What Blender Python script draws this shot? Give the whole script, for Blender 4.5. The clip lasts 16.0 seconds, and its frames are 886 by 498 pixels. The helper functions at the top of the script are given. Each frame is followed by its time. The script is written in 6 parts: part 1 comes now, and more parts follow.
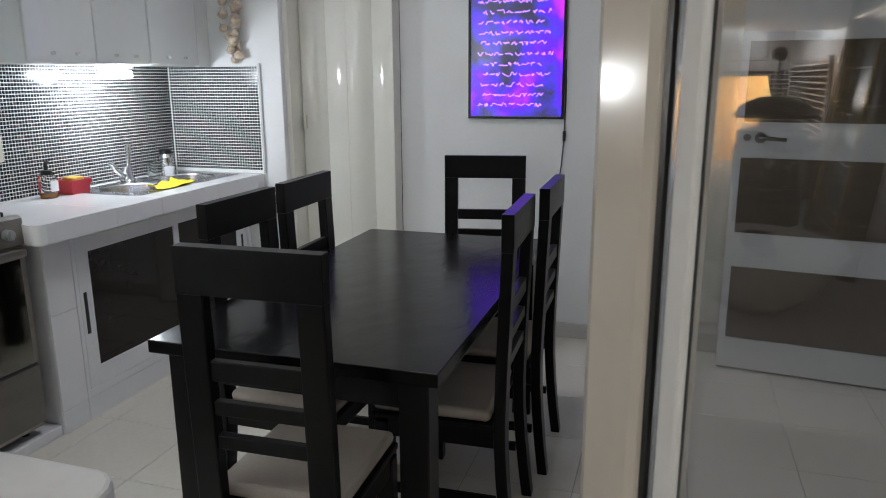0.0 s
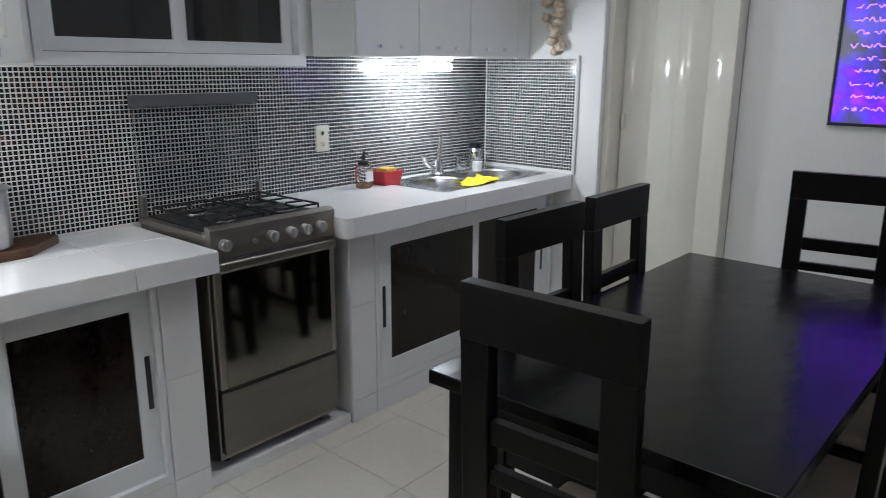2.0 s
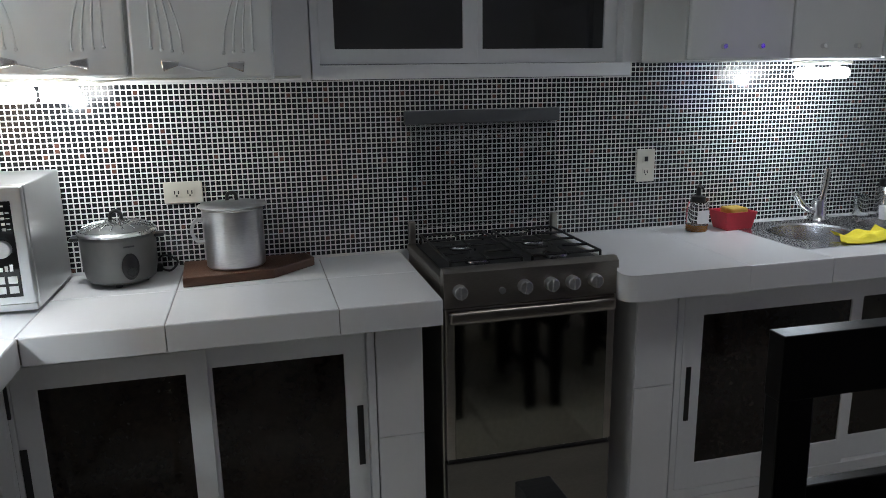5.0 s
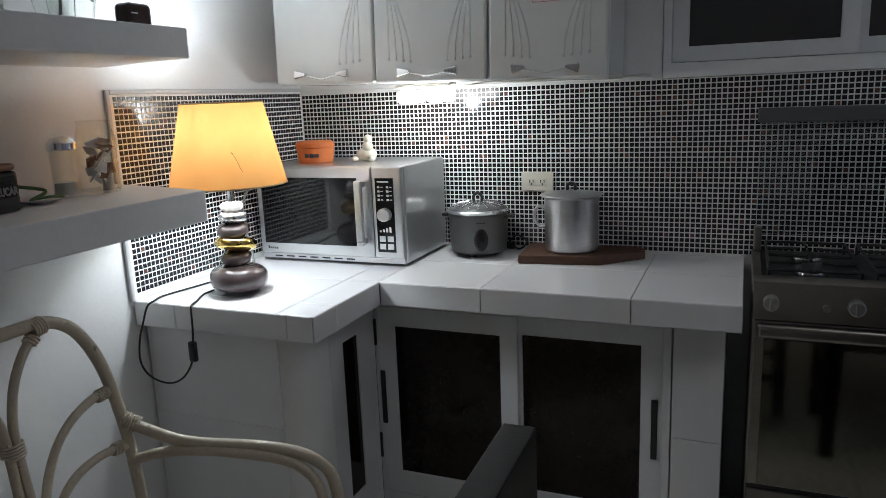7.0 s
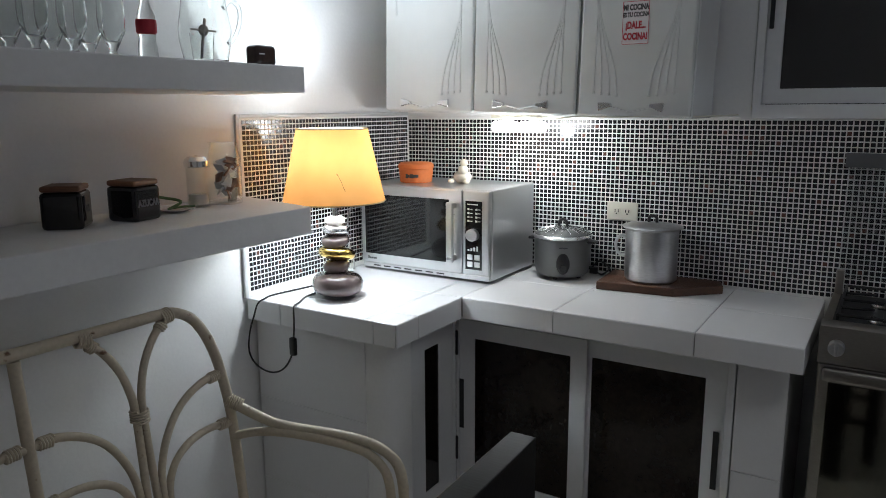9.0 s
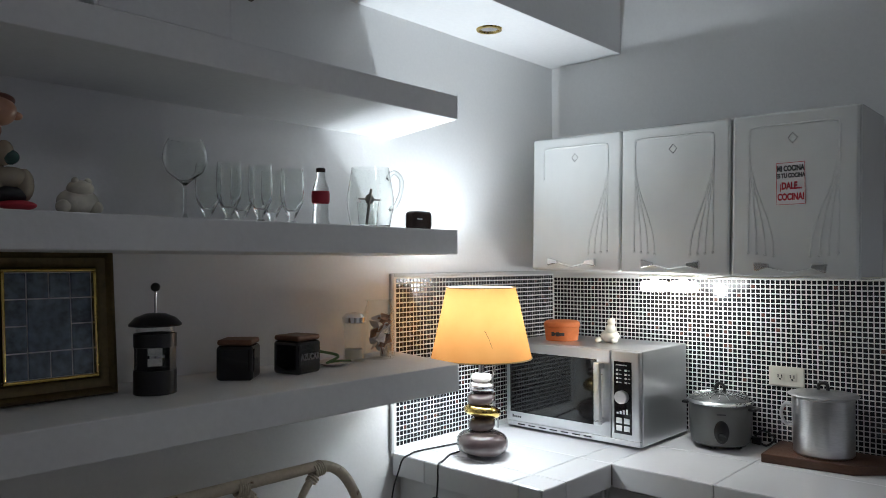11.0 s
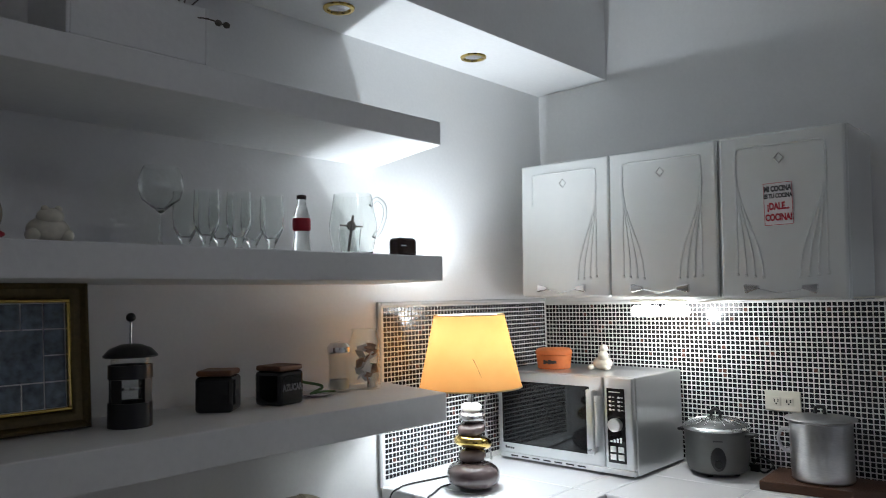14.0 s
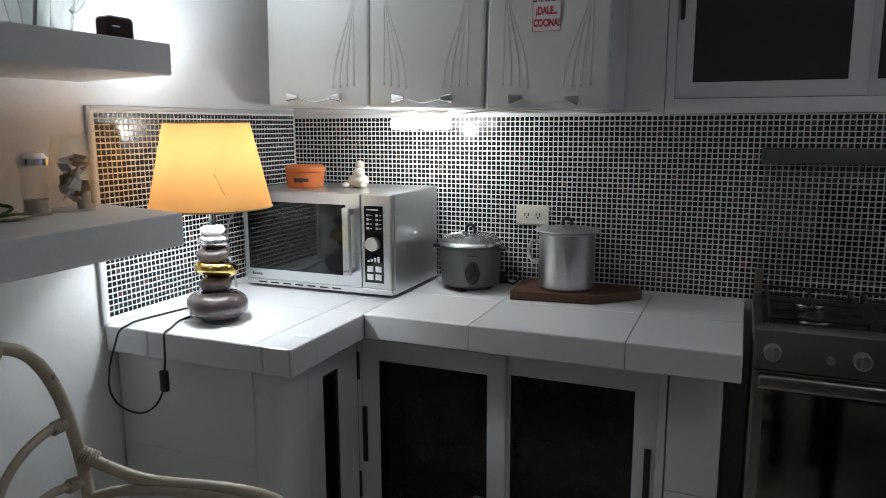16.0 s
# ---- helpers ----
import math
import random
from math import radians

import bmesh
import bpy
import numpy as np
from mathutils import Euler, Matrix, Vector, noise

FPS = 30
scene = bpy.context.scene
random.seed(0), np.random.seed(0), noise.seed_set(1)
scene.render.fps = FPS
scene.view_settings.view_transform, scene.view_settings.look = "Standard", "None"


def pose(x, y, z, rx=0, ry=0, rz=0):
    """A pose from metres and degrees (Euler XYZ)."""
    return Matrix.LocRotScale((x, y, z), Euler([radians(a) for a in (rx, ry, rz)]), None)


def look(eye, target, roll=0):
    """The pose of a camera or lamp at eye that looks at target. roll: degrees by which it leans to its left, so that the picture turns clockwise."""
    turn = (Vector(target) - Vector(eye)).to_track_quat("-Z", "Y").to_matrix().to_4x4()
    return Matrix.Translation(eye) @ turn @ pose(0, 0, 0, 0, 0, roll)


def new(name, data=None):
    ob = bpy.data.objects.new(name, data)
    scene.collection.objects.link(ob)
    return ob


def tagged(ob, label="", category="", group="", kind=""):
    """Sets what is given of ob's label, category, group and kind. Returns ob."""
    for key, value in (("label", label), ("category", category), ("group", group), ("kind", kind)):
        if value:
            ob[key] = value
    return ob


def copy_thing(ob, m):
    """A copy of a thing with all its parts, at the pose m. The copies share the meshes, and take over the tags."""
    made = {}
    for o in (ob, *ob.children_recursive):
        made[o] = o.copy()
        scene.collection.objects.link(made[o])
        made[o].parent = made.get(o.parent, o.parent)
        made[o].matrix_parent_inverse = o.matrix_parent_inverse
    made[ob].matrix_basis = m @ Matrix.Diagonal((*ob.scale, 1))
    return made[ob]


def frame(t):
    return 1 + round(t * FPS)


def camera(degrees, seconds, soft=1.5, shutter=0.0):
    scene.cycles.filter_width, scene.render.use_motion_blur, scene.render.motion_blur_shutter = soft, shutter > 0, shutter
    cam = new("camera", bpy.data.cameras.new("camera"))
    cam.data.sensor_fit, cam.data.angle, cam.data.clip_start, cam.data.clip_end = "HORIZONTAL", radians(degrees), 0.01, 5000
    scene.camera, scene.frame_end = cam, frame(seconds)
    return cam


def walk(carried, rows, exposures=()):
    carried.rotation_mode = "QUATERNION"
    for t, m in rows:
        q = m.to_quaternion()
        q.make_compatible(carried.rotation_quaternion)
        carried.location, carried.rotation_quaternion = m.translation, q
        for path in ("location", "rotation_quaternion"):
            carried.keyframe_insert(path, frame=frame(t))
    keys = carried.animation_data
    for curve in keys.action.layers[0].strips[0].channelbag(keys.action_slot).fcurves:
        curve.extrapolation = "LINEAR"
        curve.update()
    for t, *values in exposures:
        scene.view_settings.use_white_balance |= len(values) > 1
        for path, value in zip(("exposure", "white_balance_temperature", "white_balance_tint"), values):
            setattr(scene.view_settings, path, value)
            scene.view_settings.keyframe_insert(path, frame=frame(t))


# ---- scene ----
cam = camera(62.8, 16.0, soft=0.8, shutter=0.15)
PATH = [
    (0, (-0.039, 3.173, 1.458), (-0.624, 5.029, 0.999), -0.3),
    (0.5, (-0.078, 3.243, 1.45), (-0.817, 5.041, 0.982), -0.3),
    (1, (-0.15, 3.377, 1.478), (-1.03, 5.107, 0.996), -0.7),
    (1.5, (-0.201, 3.457, 1.49), (-1.253, 5.085, 1.0), -0.6),
    (2, (-0.252, 3.483, 1.491), (-1.528, 4.943, 1.0), 0.3),
    (2.5, (-0.274, 3.539, 1.498), (-1.804, 4.729, 1.005), 0.6),
    (3, (-0.266, 3.679, 1.491), (-1.99, 4.568, 1.007), 0.2),
    (3.2, (-0.261, 3.725, 1.489), (-2.035, 4.513, 1.006), -0.0),
    (5.3, (-0.524, 4.376, 1.479), (-2.449, 4.7, 1.043), -1.3),
    (5.5, (-0.536, 4.447, 1.484), (-2.487, 4.519, 1.048), -2.0),
    (6, (-0.531, 4.522, 1.427), (-2.439, 4.09, 1.01), -2.3),
    (6.5, (-0.447, 4.623, 1.431), (-2.299, 3.991, 1.019), -2.4),
    (7, (-0.382, 4.715, 1.45), (-2.188, 3.957, 1.042), -2.3),
    (7.5, (-0.37, 4.823, 1.471), (-2.122, 3.951, 1.057), -2.4),
    (8, (-0.346, 4.887, 1.492), (-2.049, 3.926, 1.068), -2.6),
    (8.5, (-0.309, 4.9, 1.5), (-1.99, 3.905, 1.073), -1.6),
    (9, (-0.274, 4.885, 1.52), (-1.94, 3.845, 1.142), -0.3),
    (9.5, (-0.269, 4.874, 1.535), (-1.917, 3.774, 1.267), -0.4),
    (10, (-0.253, 4.884, 1.533), (-1.836, 3.669, 1.402), -0.7),
    (10.2, (-0.254, 4.864, 1.534), (-1.812, 3.612, 1.448), -0.6),
    (12.3, (-0.206, 4.903, 1.547), (-1.597, 3.471, 1.675), -0.4),
    (12.5, (-0.209, 4.901, 1.548), (-1.597, 3.468, 1.682), -0.5),
    (13, (-0.233, 4.915, 1.545), (-1.605, 3.467, 1.69), -0.6),
    (13.5, (-0.259, 4.916, 1.534), (-1.632, 3.471, 1.691), -0.8),
    (14, (-0.289, 4.89, 1.516), (-1.754, 3.535, 1.652), -1.2),
    (14.5, (-0.343, 4.867, 1.491), (-1.941, 3.666, 1.453), -1.3),
    (15, (-0.377, 4.834, 1.481), (-2.052, 3.764, 1.254), -0.9),
    (15.5, (-0.401, 4.771, 1.459), (-2.14, 3.832, 1.153), -0.5),
    (16, (-0.474, 4.706, 1.451), (-2.294, 3.949, 1.115), -0.2),
]
EXPOSURES = [(0, 1.75), (0.5, 1.65), (1, 1.6), (1.5, 1.63), (2, 1.63), (2.5, 1.5), (3, 1.07), (4.2, 0.75), (5.5, 0.5), (6, 0.38), (6.5, 0.33), (7.5, 0.42), (9, 0.52), (10, 0.38), (12.5, 0.3), (14, 0.38), (15.5, 0.33), (16, 0.28)]
walk(cam, [(t, look(eye, target, roll)) for t, eye, target, roll in PATH], EXPOSURES)

# ---- light ----
world = bpy.data.worlds.new("night")
scene.world = world
world.use_nodes = True
world.node_tree.nodes["Background"].inputs[0].default_value = (0.010, 0.011, 0.014, 1)
world.node_tree.nodes["Background"].inputs[1].default_value = 1.0


def point_lamp(name, at, watts, colour, radius):
    d = bpy.data.lights.new(name, "POINT")
    d.energy, d.color, d.shadow_soft_size = watts, colour, radius
    ob = new(name, d)
    ob.location = at
    return ob


def spot_lamp(name, at, watts, colour, radius, cone):
    """A spot added at a bulb to strengthen its upward light."""
    d = bpy.data.lights.new(name, "SPOT")
    d.energy, d.color, d.shadow_soft_size = watts, colour, radius
    d.spot_size, d.spot_blend = math.radians(cone), 0.9
    ob = new(name, d)
    ob.matrix_world = pose(*at, 180, 0, 0)
    return ob


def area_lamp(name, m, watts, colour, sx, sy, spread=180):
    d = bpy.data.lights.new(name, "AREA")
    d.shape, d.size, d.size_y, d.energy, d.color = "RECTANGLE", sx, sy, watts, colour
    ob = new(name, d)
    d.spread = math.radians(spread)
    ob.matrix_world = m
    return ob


LAMP = (-2.108, 3.318)
BULB_1 = (-2.67, 3.715, 1.460)
BULB_2 = (-2.68, 6.20, 1.492)
point_lamp("table_lamp_light", (LAMP[0], LAMP[1], 1.365), 7.0, (0.80, 0.91, 1.0), 0.025)
# extra spot on top of the bulb's own light, lifting the soffit
spot_lamp("table_lamp_beam_boost", (LAMP[0], LAMP[1], 1.372), 20.0, (0.82, 0.92, 1.0), 0.02, 100)
point_lamp("under_cabinet_light", (BULB_1[0], BULB_1[1], BULB_1[2] - 0.03), 1.9, (0.88, 0.95, 1.0), 0.025)
point_lamp("sink_light", (BULB_2[0], BULB_2[1], BULB_2[2] - 0.03), 2.4, (0.70, 0.83, 1.0), 0.025)
# fill from an unseen ceiling lamp, added to lift the dining side
area_lamp("room_fill_light", pose(-1.2, 5.8, 2.93), 1.6, (0.95, 0.98, 1.0), 0.5, 0.5, 112)
# fill added in the unseen hall to brighten the glazed door
area_lamp("hall_fill_light", pose(0.1, 2.0, 2.93), 2.6, (1.0, 0.95, 0.86), 0.4, 0.4, 140)


# ---- materials ----
def mat(name, colour, rough=0.5, metal=0.0, vary=0.08, scale=6.0, fine=60.0, bump=0.0, coat=0.0, stretch=(1, 1, 1), stain=None, stain_at=0.6, rand=0.0, island=0.0, spec=0.5):
    m = bpy.data.materials.new(name)
    m.use_nodes = True
    nt = m.node_tree
    b = nt.nodes["Principled BSDF"]
    b.inputs["Roughness"].default_value = rough
    b.inputs["Metallic"].default_value = metal
    b.inputs["Specular IOR Level"].default_value = spec
    b.inputs["Coat Weight"].default_value = coat
    tc = nt.nodes.new("ShaderNodeTexCoord")
    mp = nt.nodes.new("ShaderNodeMapping")
    mp.inputs["Scale"].default_value = stretch
    nt.links.new(tc.outputs["Object"], mp.inputs[0])
    n1, n2 = nt.nodes.new("ShaderNodeTexNoise"), nt.nodes.new("ShaderNodeTexNoise")
    n1.inputs["Scale"].default_value, n2.inputs["Scale"].default_value = scale, fine
    n1.inputs["Detail"].default_value = 5
    for n in (n1, n2):
        nt.links.new(mp.outputs[0], n.inputs["Vector"])
    add = nt.nodes.new("ShaderNodeMath")
    add.operation = "ADD"
    nt.links.new(n1.outputs[0], add.inputs[0])
    nt.links.new(n2.outputs[0], add.inputs[1])
    last = add.outputs[0]
    if rand or island:
        src = nt.nodes.new("ShaderNodeObjectInfo" if rand else "ShaderNodeNewGeometry")
        mul = nt.nodes.new("ShaderNodeMath")
        mul.operation = "MULTIPLY_ADD"
        nt.links.new(src.outputs["Random" if rand else "Random Per Island"], mul.inputs[0])
        mul.inputs[1].default_value = rand or island
        nt.links.new(last, mul.inputs[2])
        last = mul.outputs[0]
    ramp = nt.nodes.new("ShaderNodeMapRange")
    ramp.inputs["From Min"].default_value, ramp.inputs["From Max"].default_value = 0.6, 1.4 + (rand or island)
    nt.links.new(last, ramp.inputs[0])
    mix = nt.nodes.new("ShaderNodeMix")
    mix.data_type = "RGBA"
    lo = [c * (1 - vary) for c in colour]
    hi = [min(1, c * (1 + vary)) for c in colour]
    mix.inputs[6].default_value, mix.inputs[7].default_value = (*lo, 1), (*hi, 1)
    nt.links.new(ramp.outputs[0], mix.inputs[0])
    out = mix.outputs[2]
    if stain:
        n3 = nt.nodes.new("ShaderNodeTexNoise")
        n3.inputs["Scale"].default_value, n3.inputs["Detail"].default_value = scale * 1.7, 8
        nt.links.new(mp.outputs[0], n3.inputs["Vector"])
        r3 = nt.nodes.new("ShaderNodeMapRange")
        r3.inputs["From Min"].default_value, r3.inputs["From Max"].default_value = stain_at, stain_at + 0.06
        nt.links.new(n3.outputs[0], r3.inputs[0])
        m3 = nt.nodes.new("ShaderNodeMix")
        m3.data_type = "RGBA"
        nt.links.new(r3.outputs[0], m3.inputs[0])
        nt.links.new(out, m3.inputs[6])
        m3.inputs[7].default_value = (*stain, 1)
        out = m3.outputs[2]
    nt.links.new(out, b.inputs["Base Color"])
    rr = nt.nodes.new("ShaderNodeMapRange")
    rr.inputs["To Min"].default_value, rr.inputs["To Max"].default_value = rough * 0.8, min(1, rough * 1.25)
    nt.links.new(n1.outputs[0], rr.inputs[0])
    nt.links.new(rr.outputs[0], b.inputs["Roughness"])
    if bump:
        bp = nt.nodes.new("ShaderNodeBump")
        bp.inputs["Strength"].default_value, bp.inputs["Distance"].default_value = bump, 0.003
        nt.links.new(add.outputs[0], bp.inputs["Height"])
        nt.links.new(bp.outputs[0], b.inputs["Normal"])
    return m


def glow(name, colour, strength):
    m = bpy.data.materials.new(name)
    m.use_nodes = True
    b = m.node_tree.nodes["Principled BSDF"]
    b.inputs["Base Color"].default_value = (*colour, 1)
    b.inputs["Emission Color"].default_value = (*colour, 1)
    b.inputs["Emission Strength"].default_value = strength
    return m


def glass(name, tint=(1, 1, 1), rough=0.0, ior=1.45):
    m = bpy.data.materials.new(name)
    m.use_nodes = True
    b = m.node_tree.nodes["Principled BSDF"]
    b.inputs["Base Color"].default_value = (*tint, 1)
    b.inputs["Transmission Weight"].default_value = 1
    b.inputs["Roughness"].default_value = rough
    b.inputs["IOR"].default_value = ior
    return m


M_WALL = mat("white_plaster", (0.79, 0.79, 0.785), 0.6, vary=0.03, scale=2.5, fine=90, bump=0.12)
M_CEIL = mat("ceiling_paint", (0.78, 0.78, 0.78), 0.7, vary=0.03, scale=2, fine=70, bump=0.1)
M_SHELF = mat("shelf_plaster", (0.78, 0.78, 0.78), 0.55, vary=0.04, scale=4, fine=70, bump=0.15)
M_FLOOR = mat("floor_tile_ceramic", (0.62, 0.59, 0.53), 0.22, vary=0.07, scale=3, fine=45, rand=0.3)
M_GROUT_D = mat("floor_grout", (0.30, 0.28, 0.26), 0.9, vary=0.2, scale=8)
M_GROUT_W = mat("white_grout", (0.82, 0.82, 0.80), 0.7, vary=0.08, scale=9, fine=120)
M_WTILE = mat("white_glazed_tile", (0.78, 0.78, 0.79), 0.16, vary=0.025, scale=4, fine=60, rand=0.4)
M_TRIM = mat("grey_trim", (0.55, 0.55, 0.55), 0.5, vary=0.05)
M_ALU = mat("white_aluminium", (0.74, 0.75, 0.76), 0.35, vary=0.03, scale=5)
M_STEELCAB = mat("enamelled_steel", (0.74, 0.76, 0.75), 0.16, vary=0.02, scale=3, fine=20)
M_CHROME = mat("chrome", (0.78, 0.78, 0.79), 0.12, 1.0, vary=0.04)
M_STEEL = mat("brushed_steel", (0.56, 0.56, 0.57), 0.24, 1.0, vary=0.05, scale=3, fine=60, stretch=(1, 1, 14))
M_MWSTEEL = mat("satin_steel", (0.64, 0.65, 0.66), 0.29, 0.92, vary=0.03, scale=1.5, fine=60, stretch=(1, 1, 14))
M_STOVE = mat("stove_steel", (0.36, 0.335, 0.305), 0.33, 1.0, vary=0.12, scale=3, fine=70, stretch=(1, 1, 8))
M_ALUM = mat("worn_aluminium", (0.66, 0.66, 0.67), 0.31, 0.95, vary=0.12, scale=7, fine=60, stretch=(1, 1, 5))
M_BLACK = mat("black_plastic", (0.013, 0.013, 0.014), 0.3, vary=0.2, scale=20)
M_BLACKG = mat("black_gloss", (0.008, 0.008, 0.009), 0.06, vary=0.2, scale=10)
M_DRAWER = mat("dull_dark_steel", (0.20, 0.19, 0.175), 0.30, 1.0, vary=0.12, scale=3, fine=70, stretch=(1, 1, 8))
M_OVENGL = mat("oven_mirror_glass", (0.19, 0.185, 0.16), 0.07, 1.0, vary=0.12, scale=3, bump=0.02)
M_IRON = mat("black_enamel", (0.012, 0.012, 0.013), 0.35, vary=0.3, scale=30, bump=0.1)
M_TABLE = mat("black_table_lacquer", (0.004, 0.0038, 0.0038), 0.19, vary=0.3, scale=5, fine=9, stretch=(1.6, 1, 1.6), bump=0.42, spec=0.17)
M_BWOOD = mat("black_stained_wood", (0.0065, 0.006, 0.006), 0.30, vary=0.35, scale=4, fine=30, stretch=(7, 1, 7), bump=0.05, spec=0.2)
M_CUSHION = mat("beige_fabric", (0.50, 0.43, 0.37), 0.85, vary=0.10, scale=9, fine=240, bump=0.35)
M_BROWNGL = mat("dark_tinted_glass", (0.013, 0.009, 0.007), 0.05, vary=0.6, scale=5, spec=0.28)
M_NIGHTGL = mat("night_window_glass", (0.006, 0.006, 0.007), 0.03, vary=0.2, scale=3, spec=1.0)
M_RATTAN = mat("cream_rattan", (0.55, 0.48, 0.37), 0.42, vary=0.12, scale=14, fine=110, bump=0.25, stain=(0.16, 0.08, 0.04), stain_at=0.68)
M_PVC = mat("cream_pvc", (0.74, 0.72, 0.65), 0.08, vary=0.03, scale=3)
M_BEIGE = mat("beige_lacquer", (0.64, 0.59, 0.52), 0.12, vary=0.04, scale=4)
M_BOARD = mat("cutting_board_wood", (0.085, 0.036, 0.018), 0.42, vary=0.4, scale=9, fine=60, stretch=(9, 1.2, 9), bump=0.2)
M_LIDWOOD = mat("lid_wood", (0.17, 0.075, 0.035), 0.5, vary=0.3, scale=9, stretch=(8, 1, 8))
M_MAUVE = mat("mauve_glaze", (0.115, 0.085, 0.085), 0.09, vary=0.08, scale=8, coat=0.5)
M_SILVER = mat("silver_glaze", (0.72, 0.70, 0.70), 0.12, 0.9, vary=0.05)
M_WHITEGL = mat("white_glaze", (0.74, 0.70, 0.66), 0.14, vary=0.05)
M_GOLD = mat("gold_glaze", (0.72, 0.52, 0.16), 0.10, 1.0, vary=0.08)
M_COOKER = mat("cooker_grey", (0.16, 0.165, 0.16), 0.34, 0.35, vary=0.05, scale=12)
M_LIDDARK = mat("smoked_lid", (0.17, 0.175, 0.175), 0.12, 0.55, vary=0.1, scale=20)
M_TERRA = mat("terracotta", (0.62, 0.17, 0.045), 0.6, vary=0.10, scale=14, bump=0.1)
M_CREAM = mat("cream_ceramic", (0.66, 0.62, 0.52), 0.25, vary=0.14, scale=25)
M_PLATE = mat("ivory_plastic", (0.66, 0.64, 0.55), 0.35, vary=0.03)
M_BARS = mat("dark_print", (0.05, 0.05, 0.055), 0.5)
M_WPRINT = mat("white_print", (0.75, 0.75, 0.75), 0.5)
M_RED = mat("red_plastic", (0.55, 0.03, 0.05), 0.35, vary=0.1, scale=14)
M_REDINK = mat("red_ink", (0.50, 0.03, 0.05), 0.5)
M_PAPER = mat("sticker_paper", (0.80, 0.79, 0.80), 0.45, vary=0.03)
M_YELLOW = mat("yellow_cloth", (0.72, 0.60, 0.03), 0.85, vary=0.14, scale=18, fine=200, bump=0.3)
M_GREEN = mat("green_leaf", (0.06, 0.14, 0.04), 0.5, vary=0.3)
M_BROWN = mat("brown_lacquer", (0.045, 0.025, 0.020), 0.22, vary=0.3, scale=18)
M_GILT = mat("gilt_frame", (0.10, 0.072, 0.026), 0.32, 0.55, vary=0.35, scale=12, fine=90, bump=0.2)
M_PICT = mat("blue_tile_picture", (0.13, 0.17, 0.22), 0.25, vary=0.75, scale=16, fine=60)
M_SKIN = mat("figurine_tan", (0.45, 0.23, 0.14), 0.3, vary=0.2, scale=25)
M_HAIR = mat("figurine_brown", (0.13, 0.035, 0.018), 0.3, vary=0.2, scale=25)
M_GARLIC = mat("dry_garlic", (0.58, 0.47, 0.36), 0.6, vary=0.3, scale=30, bump=0.2)
M_DRY = mat("dried_pods", (0.10, 0.085, 0.07), 0.7, vary=0.4, scale=30)
M_DOORW = mat("white_lacquer_door", (0.70, 0.71, 0.72), 0.35, vary=0.03)
M_DOORP = mat("brown_door_panel", (0.13, 0.10, 0.075), 0.25, vary=0.22, scale=6, fine=40, stretch=(1, 1, 6))
M_CORD = mat("black_cord", (0.015, 0.015, 0.016), 0.45)
M_GREYCORD = mat("grey_cord", (0.28, 0.28, 0.28), 0.5)
M_AMBER = mat("amber_soap", (0.42, 0.17, 0.03), 0.2, vary=0.2)
M_SPICE = mat("brown_paper_sachets", (0.36, 0.22, 0.15), 0.6, vary=0.6, scale=30)
M_SALT = mat("white_powder", (0.62, 0.58, 0.50), 0.8)


def thin_glass(name, tint):
    """Thin-walled glass: clear, with a gloss that grows at grazing angles."""
    m = bpy.data.materials.new(name)
    m.use_nodes = True
    nt = m.node_tree
    nt.nodes.remove(nt.nodes["Principled BSDF"])
    clear, shine, fr, mx = (nt.nodes.new("ShaderNode" + k) for k in ("BsdfTransparent", "BsdfGlossy", "LayerWeight", "MixShader"))
    clear.inputs[0].default_value = (*tint, 1)
    shine.inputs["Roughness"].default_value = 0.03
    fr.inputs["Blend"].default_value = 0.22
    half = nt.nodes.new("ShaderNodeMath")
    half.operation = "MULTIPLY_ADD"
    half.inputs[1].default_value, half.inputs[2].default_value = 0.34, 0.02
    nt.links.new(fr.outputs["Facing"], half.inputs[0])
    nt.links.new(half.outputs[0], mx.inputs[0])
    nt.links.new(clear.outputs[0], mx.inputs[1])
    nt.links.new(shine.outputs[0], mx.inputs[2])
    nt.links.new(mx.outputs[0], nt.nodes["Material Output"].inputs[0])
    return m


M_JARGL = thin_glass("thin_glass", (0.968, 0.978, 0.974))
M_GLASS = glass("clear_glass", (0.97, 0.99, 0.98))
M_PANE = glass("door_pane", (0.74, 0.75, 0.74), ior=1.9)
M_LIDGL = glass("stove_lid_glass", (0.80, 0.82, 0.82))
M_BULB = glow("lit_bulb", (1.0, 1.0, 1.0), 11.0)

